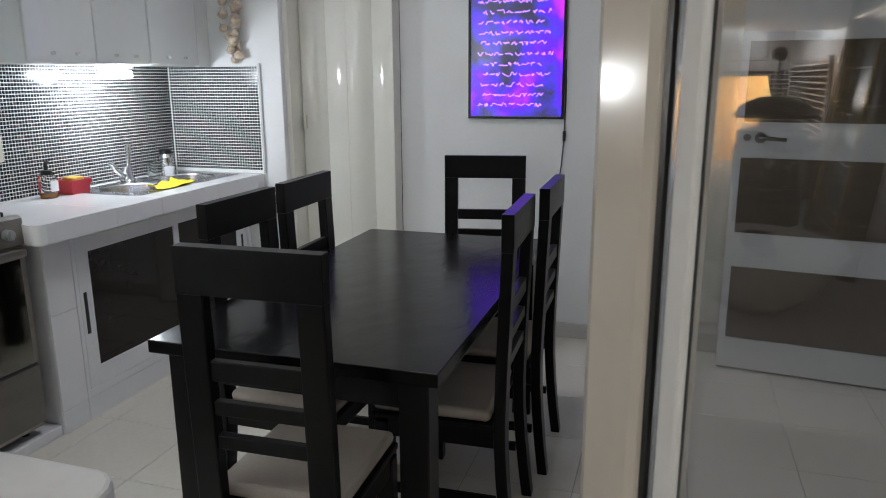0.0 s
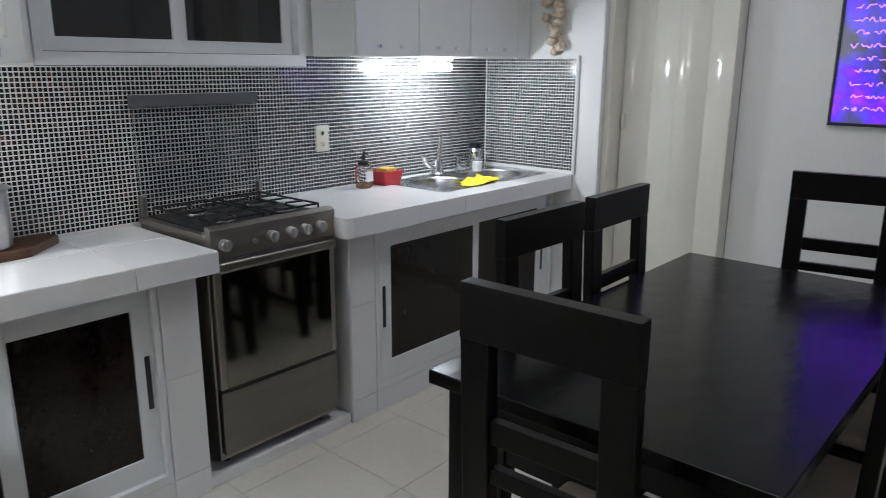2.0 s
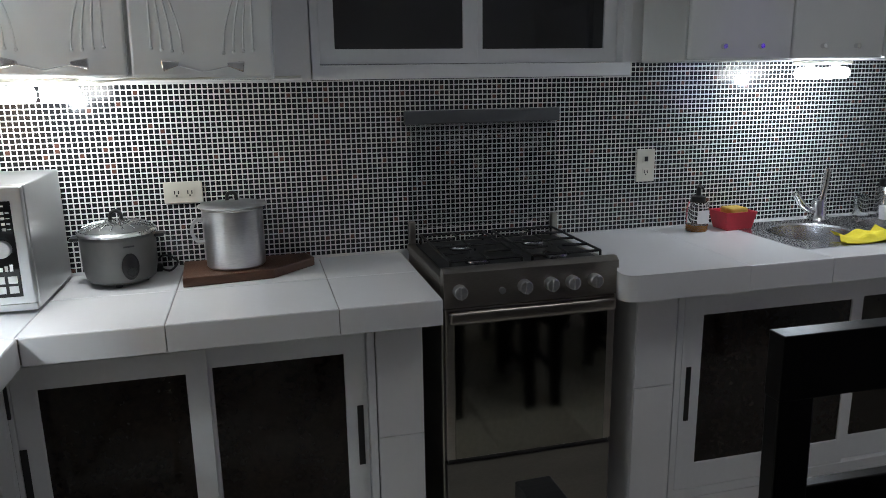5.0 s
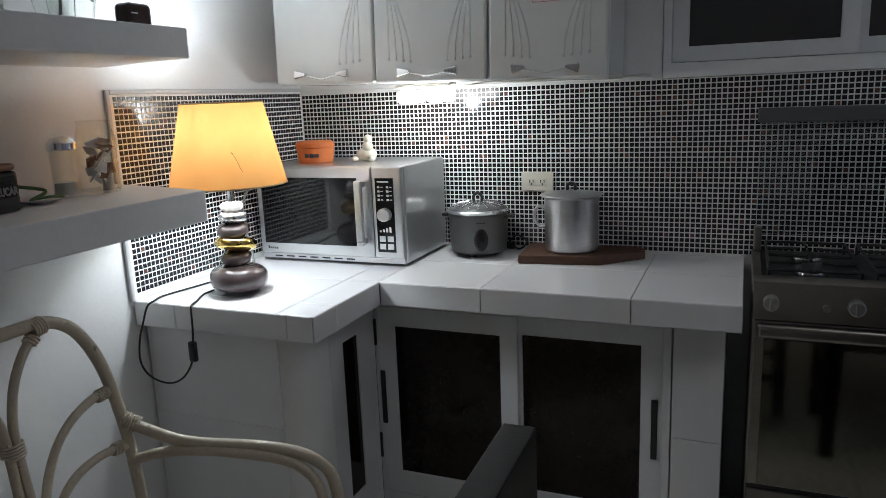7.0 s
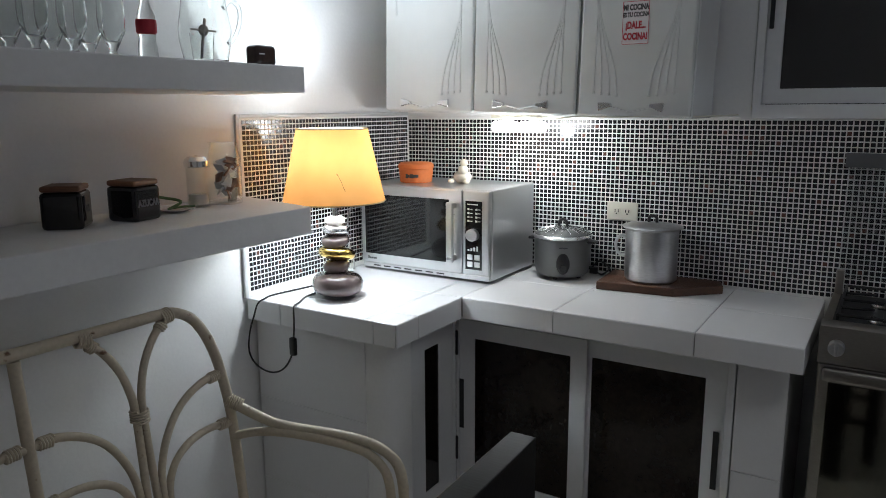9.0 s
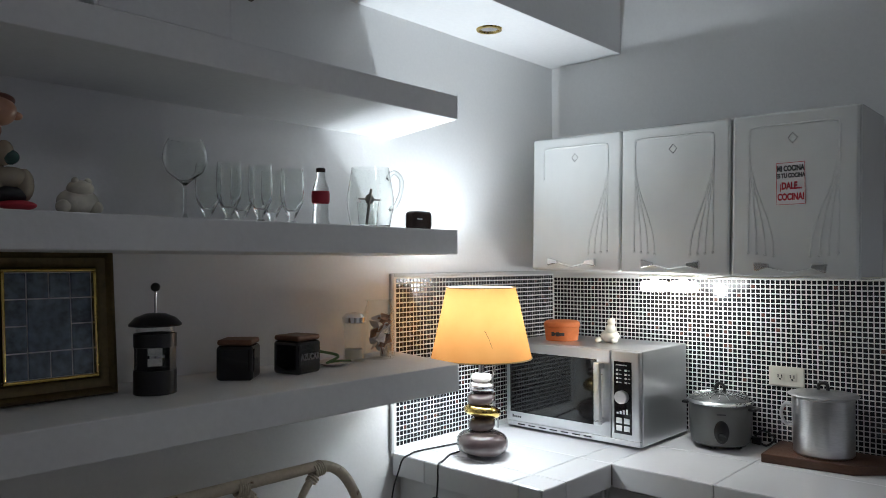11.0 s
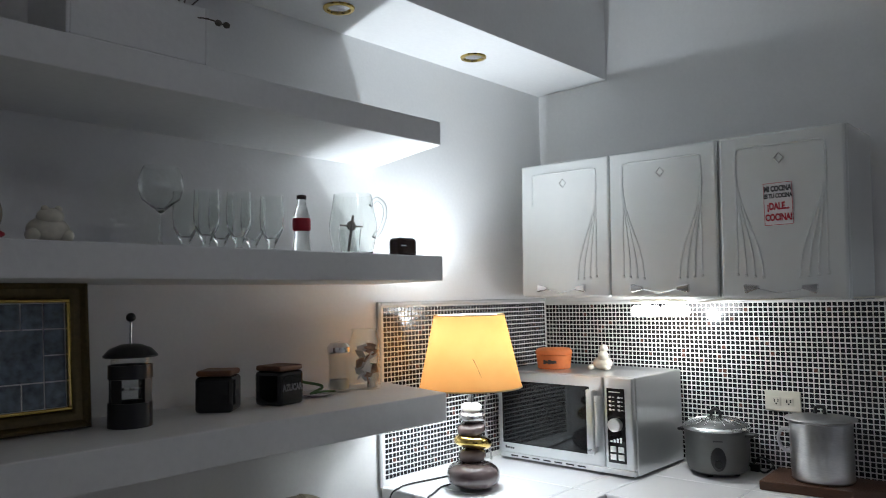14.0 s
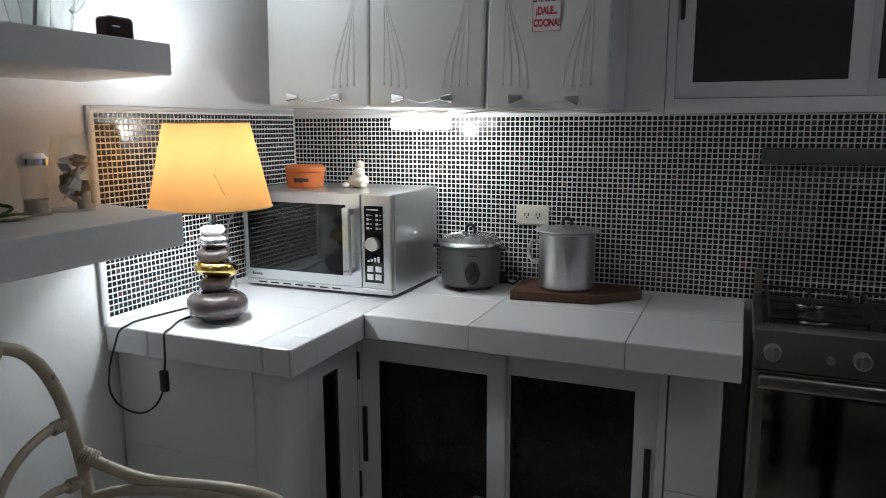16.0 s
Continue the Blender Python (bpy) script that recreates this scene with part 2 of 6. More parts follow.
# mosaic: black tiles with a few brown ones among them
M_MOSAIC = mat("mosaic_tile_black", (0.016, 0.017, 0.020), 0.13, vary=0.35, scale=40, island=0.5)
M_MOSAIC1 = mat("mosaic_tile_single", (0.016, 0.017, 0.020), 0.13, vary=0.35, scale=40, rand=0.5)
for _m, _node, _out in ((M_MOSAIC, "ShaderNodeNewGeometry", "Random Per Island"), (M_MOSAIC1, "ShaderNodeObjectInfo", "Random")):
    _nt = _m.node_tree
    _b = _nt.nodes["Principled BSDF"]
    _old = _b.inputs["Base Color"].links[0].from_socket
    _src = _nt.nodes.new(_node)
    _cr = _nt.nodes.new("ShaderNodeValToRGB")
    _cr.color_ramp.interpolation = "CONSTANT"
    _cr.color_ramp.elements[0].color = (0, 0, 0, 1)
    _cr.color_ramp.elements[1].position, _cr.color_ramp.elements[1].color = 0.972, (1, 1, 1, 1)
    _nt.links.new(_src.outputs[_out], _cr.inputs[0])
    _mx = _nt.nodes.new("ShaderNodeMix")
    _mx.data_type = "RGBA"
    _nt.links.new(_cr.outputs[0], _mx.inputs[0])
    _nt.links.new(_old, _mx.inputs[6])
    _mx.inputs[7].default_value = (0.12, 0.058, 0.045, 1)
    _nt.links.new(_mx.outputs[2], _b.inputs["Base Color"])

# lamp shade: thin cloth that lets the bulb's light through
M_SHADE = bpy.data.materials.new("yellow_parchment_shade")
M_SHADE.use_nodes = True
_nt = M_SHADE.node_tree
_nt.nodes.remove(_nt.nodes["Principled BSDF"])
_d, _t, _x = _nt.nodes.new("ShaderNodeBsdfDiffuse"), _nt.nodes.new("ShaderNodeBsdfTranslucent"), _nt.nodes.new("ShaderNodeMixShader")
_n = _nt.nodes.new("ShaderNodeTexNoise")
_n.inputs["Scale"].default_value = 11
_n.inputs["Detail"].default_value = 6
_mx = _nt.nodes.new("ShaderNodeMix")
_mx.data_type = "RGBA"
_tc = _nt.nodes.new("ShaderNodeTexCoord")
_nt.links.new(_tc.outputs["Object"], _n.inputs["Vector"])
_nt.links.new(_n.outputs[0], _mx.inputs[0])
_mx.inputs[6].default_value, _mx.inputs[7].default_value = (0.84, 0.40, 0.12, 1), (0.92, 0.52, 0.19, 1)
_nt.links.new(_mx.outputs[2], _d.inputs[0])
_nt.links.new(_mx.outputs[2], _t.inputs[0])
_x.inputs[0].default_value = 0.56
_nt.links.new(_d.outputs[0], _x.inputs[1])
_nt.links.new(_t.outputs[0], _x.inputs[2])
_nt.links.new(_x.outputs[0], _nt.nodes["Material Output"].inputs[0])

# thin white liner added unseen inside the shade for neutral light; part passes straight through
M_ADDED_LINING = bpy.data.materials.new("added_shade_lining")
M_ADDED_LINING.use_nodes = True
_nt = M_ADDED_LINING.node_tree
_nt.nodes.remove(_nt.nodes["Principled BSDF"])
_d, _t, _x = _nt.nodes.new("ShaderNodeBsdfDiffuse"), _nt.nodes.new("ShaderNodeBsdfTransparent"), _nt.nodes.new("ShaderNodeMixShader")
_d.inputs[0].default_value = (0.82, 0.82, 0.80, 1)
_x.inputs[0].default_value = 0.15
_nt.links.new(_d.outputs[0], _x.inputs[1])
_nt.links.new(_t.outputs[0], _x.inputs[2])
_nt.links.new(_x.outputs[0], _nt.nodes["Material Output"].inputs[0])

# the lit sign: cloudy purple light behind dark acrylic
M_NEON = bpy.data.materials.new("lit_sign_face")
M_NEON.use_nodes = True
_nt = M_NEON.node_tree
_b = _nt.nodes["Principled BSDF"]
_b.inputs["Base Color"].default_value = (0.01, 0.01, 0.015, 1)
_b.inputs["Roughness"].default_value = 0.1
_n = _nt.nodes.new("ShaderNodeTexNoise")
_n.inputs["Scale"].default_value, _n.inputs["Detail"].default_value = 5.5, 4
_tc = _nt.nodes.new("ShaderNodeTexCoord")
_nt.links.new(_tc.outputs["Object"], _n.inputs["Vector"])
_cr = _nt.nodes.new("ShaderNodeValToRGB")
for _p, _c in ((0.38, (0.03, 0.03, 0.06, 1)), (0.47, (0.04, 0.03, 0.35, 1)), (0.58, (0.08, 0.012, 0.85, 1)), (0.68, (0.30, 0.02, 0.85, 1)), (0.80, (0.60, 0.015, 0.35, 1))):
    _e = _cr.color_ramp.elements.new(_p)
    _e.color = _c
_nt.links.new(_n.outputs[0], _cr.inputs[0])
_nt.links.new(_cr.outputs[0], _b.inputs["Emission Color"])
_b.inputs["Emission Strength"].default_value = 0.62
M_NEONTX = glow("lit_sign_writing", (0.36, 0.14, 1.0), 1.0)


# ---- building helpers ----
def bx(bm, lo, hi, bev=0.0, seg=2):
    """A box from corner to corner, with rounded edges."""
    r = bmesh.ops.create_cube(bm, size=1)
    c = [(a + b) / 2 for a, b in zip(lo, hi)]
    s = [abs(b - a) for a, b in zip(lo, hi)]
    bmesh.ops.transform(bm, matrix=Matrix.Translation(c) @ Matrix.Diagonal((*s, 1)), verts=r["verts"])
    if bev:
        edges = {e for v in r["verts"] for e in v.link_edges}
        bmesh.ops.bevel(bm, geom=list(edges), offset=min(bev, min(s) * 0.45), segments=seg, affect="EDGES", profile=0.5)
    return bm


def box_bm(lo, hi, bev=0.0, seg=2):
    return bx(bmesh.new(), lo, hi, bev, seg)


def cyl(bm, at, r, h, seg=24, axis="z", r2=None, bev=0.0):
    res = bmesh.ops.create_cone(bm, cap_ends=True, segments=seg, radius1=r, radius2=r if r2 is None else r2, depth=h)
    turn = {"z": Matrix(), "x": Matrix.Rotation(radians(90), 4, "Y"), "y": Matrix.Rotation(radians(-90), 4, "X")}[axis]
    bmesh.ops.transform(bm, matrix=Matrix.Translation(at) @ turn, verts=res["verts"])
    if bev:
        ring = [e for e in {e for v in res["verts"] for e in v.link_edges} if any(len(f.verts) > 4 for f in e.link_faces)]
        bmesh.ops.bevel(bm, geom=ring, offset=bev, segments=2, affect="EDGES", profile=0.5)
    return bm


def cyl_bm(*a, **k):
    return cyl(bmesh.new(), *a, **k)


def ring(bm, x0, x1, outer, inner):
    """A closed rectangular frame standing across x: outer and inner are (y0, y1, z0, z1)."""
    vs = []
    for x in (x0, x1):
        for a0, a1, c0, c1 in (outer, inner):
            vs.append([bm.verts.new((x, y, z)) for y, z in ((a0, c0), (a1, c0), (a1, c1), (a0, c1))])
    for k in range(4):
        j = (k + 1) % 4
        bm.faces.new((vs[0][k], vs[0][j], vs[1][j], vs[1][k]))
        bm.faces.new((vs[2][j], vs[2][k], vs[3][k], vs[3][j]))
        bm.faces.new((vs[0][j], vs[0][k], vs[2][k], vs[2][j]))
        bm.faces.new((vs[1][k], vs[1][j], vs[3][j], vs[3][k]))
    bmesh.ops.recalc_face_normals(bm, faces=bm.faces)
    bmesh.ops.bevel(bm, geom=list(bm.edges), offset=0.0015, segments=1, affect="EDGES", profile=0.5)
    return bm


def lathe(profile, seg=32, at=(0, 0, 0), sx=1.0, sy=1.0):
    """A turned body: profile is a row of (radius, height)."""
    bm = bmesh.new()
    rings = []
    for r, z in profile:
        if r < 1e-5:
            rings.append([bm.verts.new((at[0], at[1], at[2] + z))])
        else:
            rings.append([bm.verts.new((at[0] + sx * r * math.cos(2 * math.pi * i / seg), at[1] + sy * r * math.sin(2 * math.pi * i / seg), at[2] + z)) for i in range(seg)])
    for a, b in zip(rings, rings[1:]):
        if len(a) == 1 and len(b) == 1:
            continue
        for i in range(seg):
            j = (i + 1) % seg
            if len(a) == 1:
                bm.faces.new((a[0], b[j], b[i]))
            elif len(b) == 1:
                bm.faces.new((a[i], a[j], b[0]))
            else:
                bm.faces.new((a[i], a[j], b[j], b[i]))
    bmesh.ops.recalc_face_normals(bm, faces=bm.faces)
    return bm


def ball(bm, at, r, sx=1, sy=1, sz=1, seg=16):
    res = bmesh.ops.create_uvsphere(bm, u_segments=seg, v_segments=seg // 2 + 2, radius=r)
    bmesh.ops.transform(bm, matrix=Matrix.Translation(at) @ Matrix.Diagonal((sx, sy, sz, 1)), verts=res["verts"])
    return bm


def smooth_line(pts, n=6):
    """Points along a smooth line through pts."""
    p = [Vector(q) for q in pts]
    p = [p[0] * 2 - p[1], *p, p[-1] * 2 - p[-2]]
    out = []
    for i in range(1, len(p) - 2):
        for k in range(n):
            t = k / n
            a, b, c, d = p[i - 1], p[i], p[i + 1], p[i + 2]
            out.append(0.5 * (2 * b + (c - a) * t + (2 * a - 5 * b + 4 * c - d) * t * t + (3 * b - a - 3 * c + d) * t ** 3))
    return [*out, p[-2]]


def tube(bm, pts, r, seg=8, n=6, wobble=0.0):
    line = smooth_line(pts, n) if n > 1 else [Vector(q) for q in pts]
    rings, side = [], None
    for i, q in enumerate(line):
        d = (line[min(i + 1, len(line) - 1)] - line[max(i - 1, 0)]).normalized()
        if side is None:
            side = d.orthogonal().normalized()
        side = (side - d * side.dot(d)).normalized()
        up = d.cross(side)
        k = r * (1 + wobble * noise.noise(q * 30))
        rings.append([bm.verts.new(q + k * (math.cos(2 * math.pi * j / seg) * side + math.sin(2 * math.pi * j / seg) * up)) for j in range(seg)])
    for a, b in zip(rings, rings[1:]):
        for j in range(seg):
            m = (j + 1) % seg
            bm.faces.new((a[j], a[m], b[m], b[j]))
    bm.faces.new(rings[0][::-1])
    bm.faces.new(rings[-1])
    return bm


def tube_bm(*a, **k):
    return tube(bmesh.new(), *a, **k)


def mesh_of(name, bm, material, soft=True):
    me = bpy.data.meshes.new(name)
    bmesh.ops.recalc_face_normals(bm, faces=bm.faces)
    crisp = []
    if soft and len(bm.edges) < 6000:
        # a broad face stays flat up to its rounded edge
        bm.edges.index_update()
        area = {f: f.calc_area() for f in bm.faces}
        for e in bm.edges:
            if len(e.link_faces) == 2:
                a, c = area[e.link_faces[0]], area[e.link_faces[1]]
                if max(a, c) > 5 * min(a, c) and e.calc_face_angle(0) > 0.17:
                    crisp.append(e.index)
    bm.to_mesh(me)
    bm.free()
    me.materials.append(material)
    if soft:
        me.shade_smooth()
        me.set_sharp_from_angle(angle=radians(38))
        if crisp:
            at = me.attributes.get("sharp_edge") or me.attributes.new("sharp_edge", "BOOLEAN", "EDGE")
            for k in crisp:
                at.data[k].value = True
    return me


def part(name, bm, material, parent=None, label="", m=None):
    ob = new(name, mesh_of(name, bm, material))
    if parent is not None:
        ob.parent = parent
    if m is not None:
        ob.matrix_basis = m
    if label:
        ob["label"] = label
    return ob


def thing(name, at, label, category, group="", rz=0.0):
    ob = new(name)
    ob.empty_display_size = 0.05
    ob.matrix_basis = pose(*at, 0, 0, rz)
    return tagged(ob, label, category, group)


def solid(name, bm, material, label, category, group=""):
    return tagged(part(name, bm, material), label, category, group)


def structure(name, bm, material, label="", category=""):
    return tagged(part(name, bm, material), label, category, kind="structure")


def lettering(name, text, size, material, parent, m):
    """Flat raised letters as one mesh."""
    cu = bpy.data.curves.new(name, "FONT")
    cu.body, cu.size, cu.align_x, cu.align_y, cu.extrude = text, size, "CENTER", "CENTER", 0.0004
    cu.offset = size * 0.045
    tmp = new(name, cu)
    bpy.context.view_layer.update()
    me = bpy.data.meshes.new_from_object(tmp.evaluated_get(bpy.context.evaluated_depsgraph_get()))
    bpy.data.objects.remove(tmp)
    me.materials.clear()
    me.materials.append(material)
    ob = new(name, me)
    ob.parent = parent
    ob.matrix_basis = m
    return ob


# ---- structure ----
X0, Y0, Y1, XR, TOP = -2.905, 3.065, 7.16, 1.25, 3.0
floor = structure("floor", box_bm((X0 - 0.2, 1.2, -0.12), (XR + 0.1, 7.6, -0.004)), M_GROUT_D, "cream ceramic tile floor with grey joints", "floor")
bm = bmesh.new()
bx(bm, (X0 - 0.2, 2.98, 0), (X0, 7.4, 1.482))
bx(bm, (X0 - 0.2, 2.98, 1.482), (X0, 4.455, TOP))
bx(bm, (X0 - 0.2, 5.578, 1.482), (X0, 7.4, TOP))
bx(bm, (X0 - 0.2, 4.455, 2.23), (X0, 5.578, TOP))
structure("wall_west", bm, M_WALL, "white plastered kitchen wall", "wall")
bm = bmesh.new()
bx(bm, (X0, 2.98, 0), (-0.31, Y0, TOP))
bx(bm, (0.46, 2.98, 0), (XR, Y0, TOP))
bx(bm, (-0.31, 2.98, 2.12), (0.46, Y0, TOP))
structure("wall_south", bm, M_WALL, "white plastered wall behind the shelves", "wall")
bm = bmesh.new()
bx(bm, (X0, 6.89, 0), (-2.155, 7.4, TOP), 0.004)
structure("wall_return", bm, M_WALL, "white plastered return wall beside the sink", "wall")
bm = bmesh.new()
bx(bm, (-2.155, 7.10, 2.45), (-1.545, 7.4, TOP))
bx(bm, (-1.545, Y1, 0), (-0.182, 7.4, TOP), 0.004)
bx(bm, (-0.182, Y1, 2.3), (0.40, 7.4, TOP))
bx(bm, (0.40, Y1, 0), (XR, 7.4, TOP))
structure("wall_north", bm, M_WALL, "white plastered wall behind the dining table", "wall")
structure("wall_east", box_bm((XR, 2.98, 0), (XR + 0.15, 7.4, TOP)), M_WALL, "plain white wall", "wall")
structure("wall_hall", box_bm((X0, 1.2, 0), (XR, 1.35, TOP)), M_WALL, "plain white hall wall", "wall")
structure("wall_hall_west", box_bm((X0 - 0.2, 1.2, 0), (X0, 2.98, TOP)), M_WALL, "plain white hall wall", "wall")
structure("wall_hall_east", box_bm((XR, 1.2, 0), (XR + 0.15, 2.98, TOP)), M_WALL, "plain white hall wall", "wall")
structure("ceiling", box_bm((X0 - 0.2, 1.2, TOP), (XR + 0.15, 7.6, TOP + 0.12)), M_CEIL, "white flat ceiling", "ceiling")
structure("soffit", box_bm((X0, Y0, 2.395), (-0.312, 3.405, TOP - 0.002), 0.002), M_CEIL, "white dropped soffit over the shelves", "soffit")
bm = bmesh.new()
bx(bm, (-1.545, Y1 - 0.012, 0), (-0.182, Y1 - 0.001, 0.088), 0.003)
structure("baseboard", bm, mat("baseboard_tile", (0.56, 0.54, 0.51), 0.25, vary=0.05), "cream tile baseboard", "baseboard")
structure("threshold", box_bm((-0.182, Y1 - 0.01, 0), (0.40, 7.6, 0.10), 0.004), mat("threshold_stone", (0.50, 0.48, 0.45), 0.35), "raised stone threshold", "threshold")
structure("wall_passage", box_bm((-0.5, 7.5, 0), (0.8, 7.6, TOP)), M_WALL, "plain wall closing the passage", "wall")


def folding_door(name, x0, x1, y, z0, z1, folds, material, label):
    """A pleated folding door, slat by slat."""
    t = thing(name, (0, 0, 0), label, "folding door")
    t["kind"] = "structure"
    w = (x1 - x0) / folds
    for i in range(folds):
        a = x0 + i * w
        d0, d1 = (0.0, 0.035) if i % 2 == 0 else (0.035, 0.0)
        bm = bmesh.new()
        n = 5
        front = []
        for k in range(n + 1):
            s = k / n
            yy = y + d0 + (d1 - d0) * s - 0.010 * math.sin(math.pi * s)
            front.append((a + 0.0004 + (w - 0.0008) * s, yy))
        vs = [[bm.verts.new((px, py + o, z)) for px, py in front] for o in (0, 0.008) for z in (z0, z1)]
        for k in range(n):
            bm.faces.new((vs[0][k], vs[0][k + 1], vs[1][k + 1], vs[1][k]))
            bm.faces.new((vs[2][k + 1], vs[2][k], vs[3][k], vs[3][k + 1]))
            bm.faces.new((vs[1][k], vs[1][k + 1], vs[3][k + 1], vs[3][k]))
            bm.faces.new((vs[0][k + 1], vs[0][k], vs[2][k], vs[2][k + 1]))
        bm.faces.new((vs[0][0], vs[1][0], vs[3][0], vs[2][0]))
        bm.faces.new((vs[0][n], vs[2][n], vs[3][n], vs[1][n]))
        part("slat", bm, material, t)
    return t


fd = folding_door("door_1", -2.12, -1.545, 7.06, 0.01, 2.44, 4, M_PVC, "glossy cream plastic folding door, closed")
part("jamb", box_bm((-2.155, 6.93, 0), (-2.125, 7.11, 2.45), 0.004), M_PVC, fd)
part("jamb", box_bm((-1.558, 7.05, 0), (-1.5455, 7.159, 2.45), 0.003), M_PVC, fd)
part("handle", box_bm((-2.112, 7.038, 1.17), (-2.094, 7.059, 1.25), 0.004), M_PLATE, fd, "small ivory pull")
fd2 = folding_door("door_2", -0.17, 0.40, 7.33, 0.105, 2.3, 6, M_PVC, "dull cream plastic folding door in a recess")
part("handle", box_bm((-0.11, 7.295, 1.14), (-0.085, 7.32, 1.29), 0.006), mat("old_ivory", (0.55, 0.42, 0.22), 0.4), fd2, "yellowed pull")

# panelled door standing ajar
pd = thing("door_3", (0.245, 6.935, 0), "white door with three brown panels, standing open", "door", rz=-7)
pd["kind"] = "structure"
part("leaf", box_bm((0, 0, 0.012), (0.84, 0.035, 2.06), 0.003), M_DOORW, pd)
for a, b in ((0.174, 0.542), (0.714, 1.079), (1.248, 1.616)):
    part("panel", box_bm((0.035, -0.004, a), (0.765, 0.004, b), 0.002), M_DOORP, pd, "brown wood-grain panel")
part("latch_rose", cyl_bm((0.055, -0.006, 1.175), 0.017, 0.012, 16, "y"), M_STOVE, pd)
h = part("door_handle", cyl_bm((0.115, -0.006, 1.175), 0.026, 0.012, 20, "y"), M_STOVE, pd, "dull metal lever handle")
part("lever", tube_bm([(0.115, -0.01, 1.175), (0.118, -0.045, 1.175), (0.15, -0.052, 1.175), (0.225, -0.05, 1.17)], 0.009), M_STOVE, h)

# glazed door, standing open beside the way in
gd = thing("glass_door", (-0.052, 3.390, 0), "tall glazed door with a beige lacquered frame, standing open", "door", rz=-46.1)
gd["kind"] = "structure"
part("stile", box_bm((0, -0.013, 0.01), (0.026, 0.013, 2.08), 0.004), M_BEIGE, gd)
part("gasket", box_bm((0.0265, -0.0116, 0.08), (0.0285, 0.006, 2.0)), M_BLACK, gd, "black rubber gasket")
part("stile", box_bm((0.60, -0.02, 0.01), (0.65, 0.02, 2.08), 0.004), M_BEIGE, gd)
part("rail", box_bm((0.0265, -0.012, 2.0), (0.5995, 0.012, 2.08), 0.004), M_BEIGE, gd)
part("rail", box_bm((0.0265, -0.012, 0.01), (0.5995, 0.012, 0.08), 0.004), M_BEIGE, gd)
# pale solid strip in place of a bright vertical reflection in the pane
part("reflection_strip", box_bm((0.0335, -0.0135, 0.081), (0.0405, -0.0108, 1.999), 0.001), M_WALL, gd, "pale strip standing in for a reflection in the glass")
pane = part("pane", box_bm((0.029, -0.0105, 0.081), (0.5995, -0.0045, 1.999)), M_PANE, gd, "clear reflecting glass")
pane.visible_shadow = False

# window over the stove
w = thing("window_1", (0, 0, 0), "white aluminium sliding window, dark night behind", "window")
w["kind"] = "structure"
bm = ring(bmesh.new(), -2.99, -2.895, (4.458, 5.576, 1.484, 2.228), (4.484, 5.545, 1.53, 2.185))
part("window_frame", bm, M_ALU, w)
for (a, b), x in (((4.485, 5.015), -2.925), ((4.992, 5.544), -2.955)):
    bm = ring(bmesh.new(), x - 0.012, x + 0.012, (a, b, 1.532, 2.183), (a + 0.05, b - 0.05, 1.58, 2.15))
    s = part("sash", bm, M_ALU, w)
    part("pane", box_bm((x - 0.003, a + 0.0505, 1.581), (x + 0.003, b - 0.0505, 2.149)), M_NIGHTGL, s, "black night-dark pane")
part("sash_pull", box_bm((-2.912, 4.491, 1.77), (-2.905, 4.505, 1.955), 0.003), M_BLACK, w, "black recessed pull")

# mosaic backs (white grout beds); the tiles come last in the file
structure("grout_bed_west", box_bm((X0 + 0.0005, Y0 + 0.004, 0.90), (-2.9012, 6.888, 1.482)), M_GROUT_W, "white grout between black mosaic tiles", "backsplash")
structure("grout_bed_sink", box_bm((X0 + 0.0005, 5.58, 1.4822), (-2.9012, 6.888, 1.534)), M_GROUT_W, "white grout between black mosaic tiles", "backsplash")
structure("grout_bed_south", box_bm((-2.9010, Y0 + 0.0005, 0.90), (-1.939, Y0 + 0.0038, 1.494)), M_GROUT_W, "white grout between black mosaic tiles", "backsplash")
structure("grout_bed_north", box_bm((-2.9010, 6.8862, 0.922), (-2.297, 6.8898, 1.530)), M_GROUT_W, "white grout between black mosaic tiles", "backsplash")
bm = bmesh.new()
bx(bm, (-1.938, Y0 + 0.0005, 0.90), (-1.924, Y0 + 0.012, 1.508), 0.003)
bx(bm, (-2.895, Y0 + 0.0005, 1.495), (-1.9385, Y0 + 0.012, 1.508), 0.003)
structure("trim_south", bm, M_TRIM, "grey edging strip round the mosaic", "trim")
bm = bmesh.new()
bx(bm, (-2.296, 6.878, 0.922), (-2.283, 6.8895, 1.543), 0.003)
structure("trim_north", bm, M_TRIM, "grey edging strip round the mosaic", "trim")
structure("trim_west", box_bm((X0 + 0.0005, Y0 + 0.012, 1.483), (-2.893, 4.425, 1.492), 0.003), M_WALL, "white ledge over the mosaic", "trim")

# recessed ceiling spots in the soffit
for sx, sy in ((-2.285, 3.215), (-1.65, 3.225)):
    sp = thing("ceiling_spot", (sx, sy, 2.395), "unlit recessed spot lamp with a brass ring", "ceiling spot", "soffit spots")
    part("ring", lathe([(0.034, -0.001), (0.036, -0.006), (0.046, -0.005), (0.048, -0.0005)], 28), M_GOLD, sp)
    part("lens", lathe([(0.0, -0.004), (0.025, -0.003), (0.0335, -0.001)], 24), M_SILVER, sp)

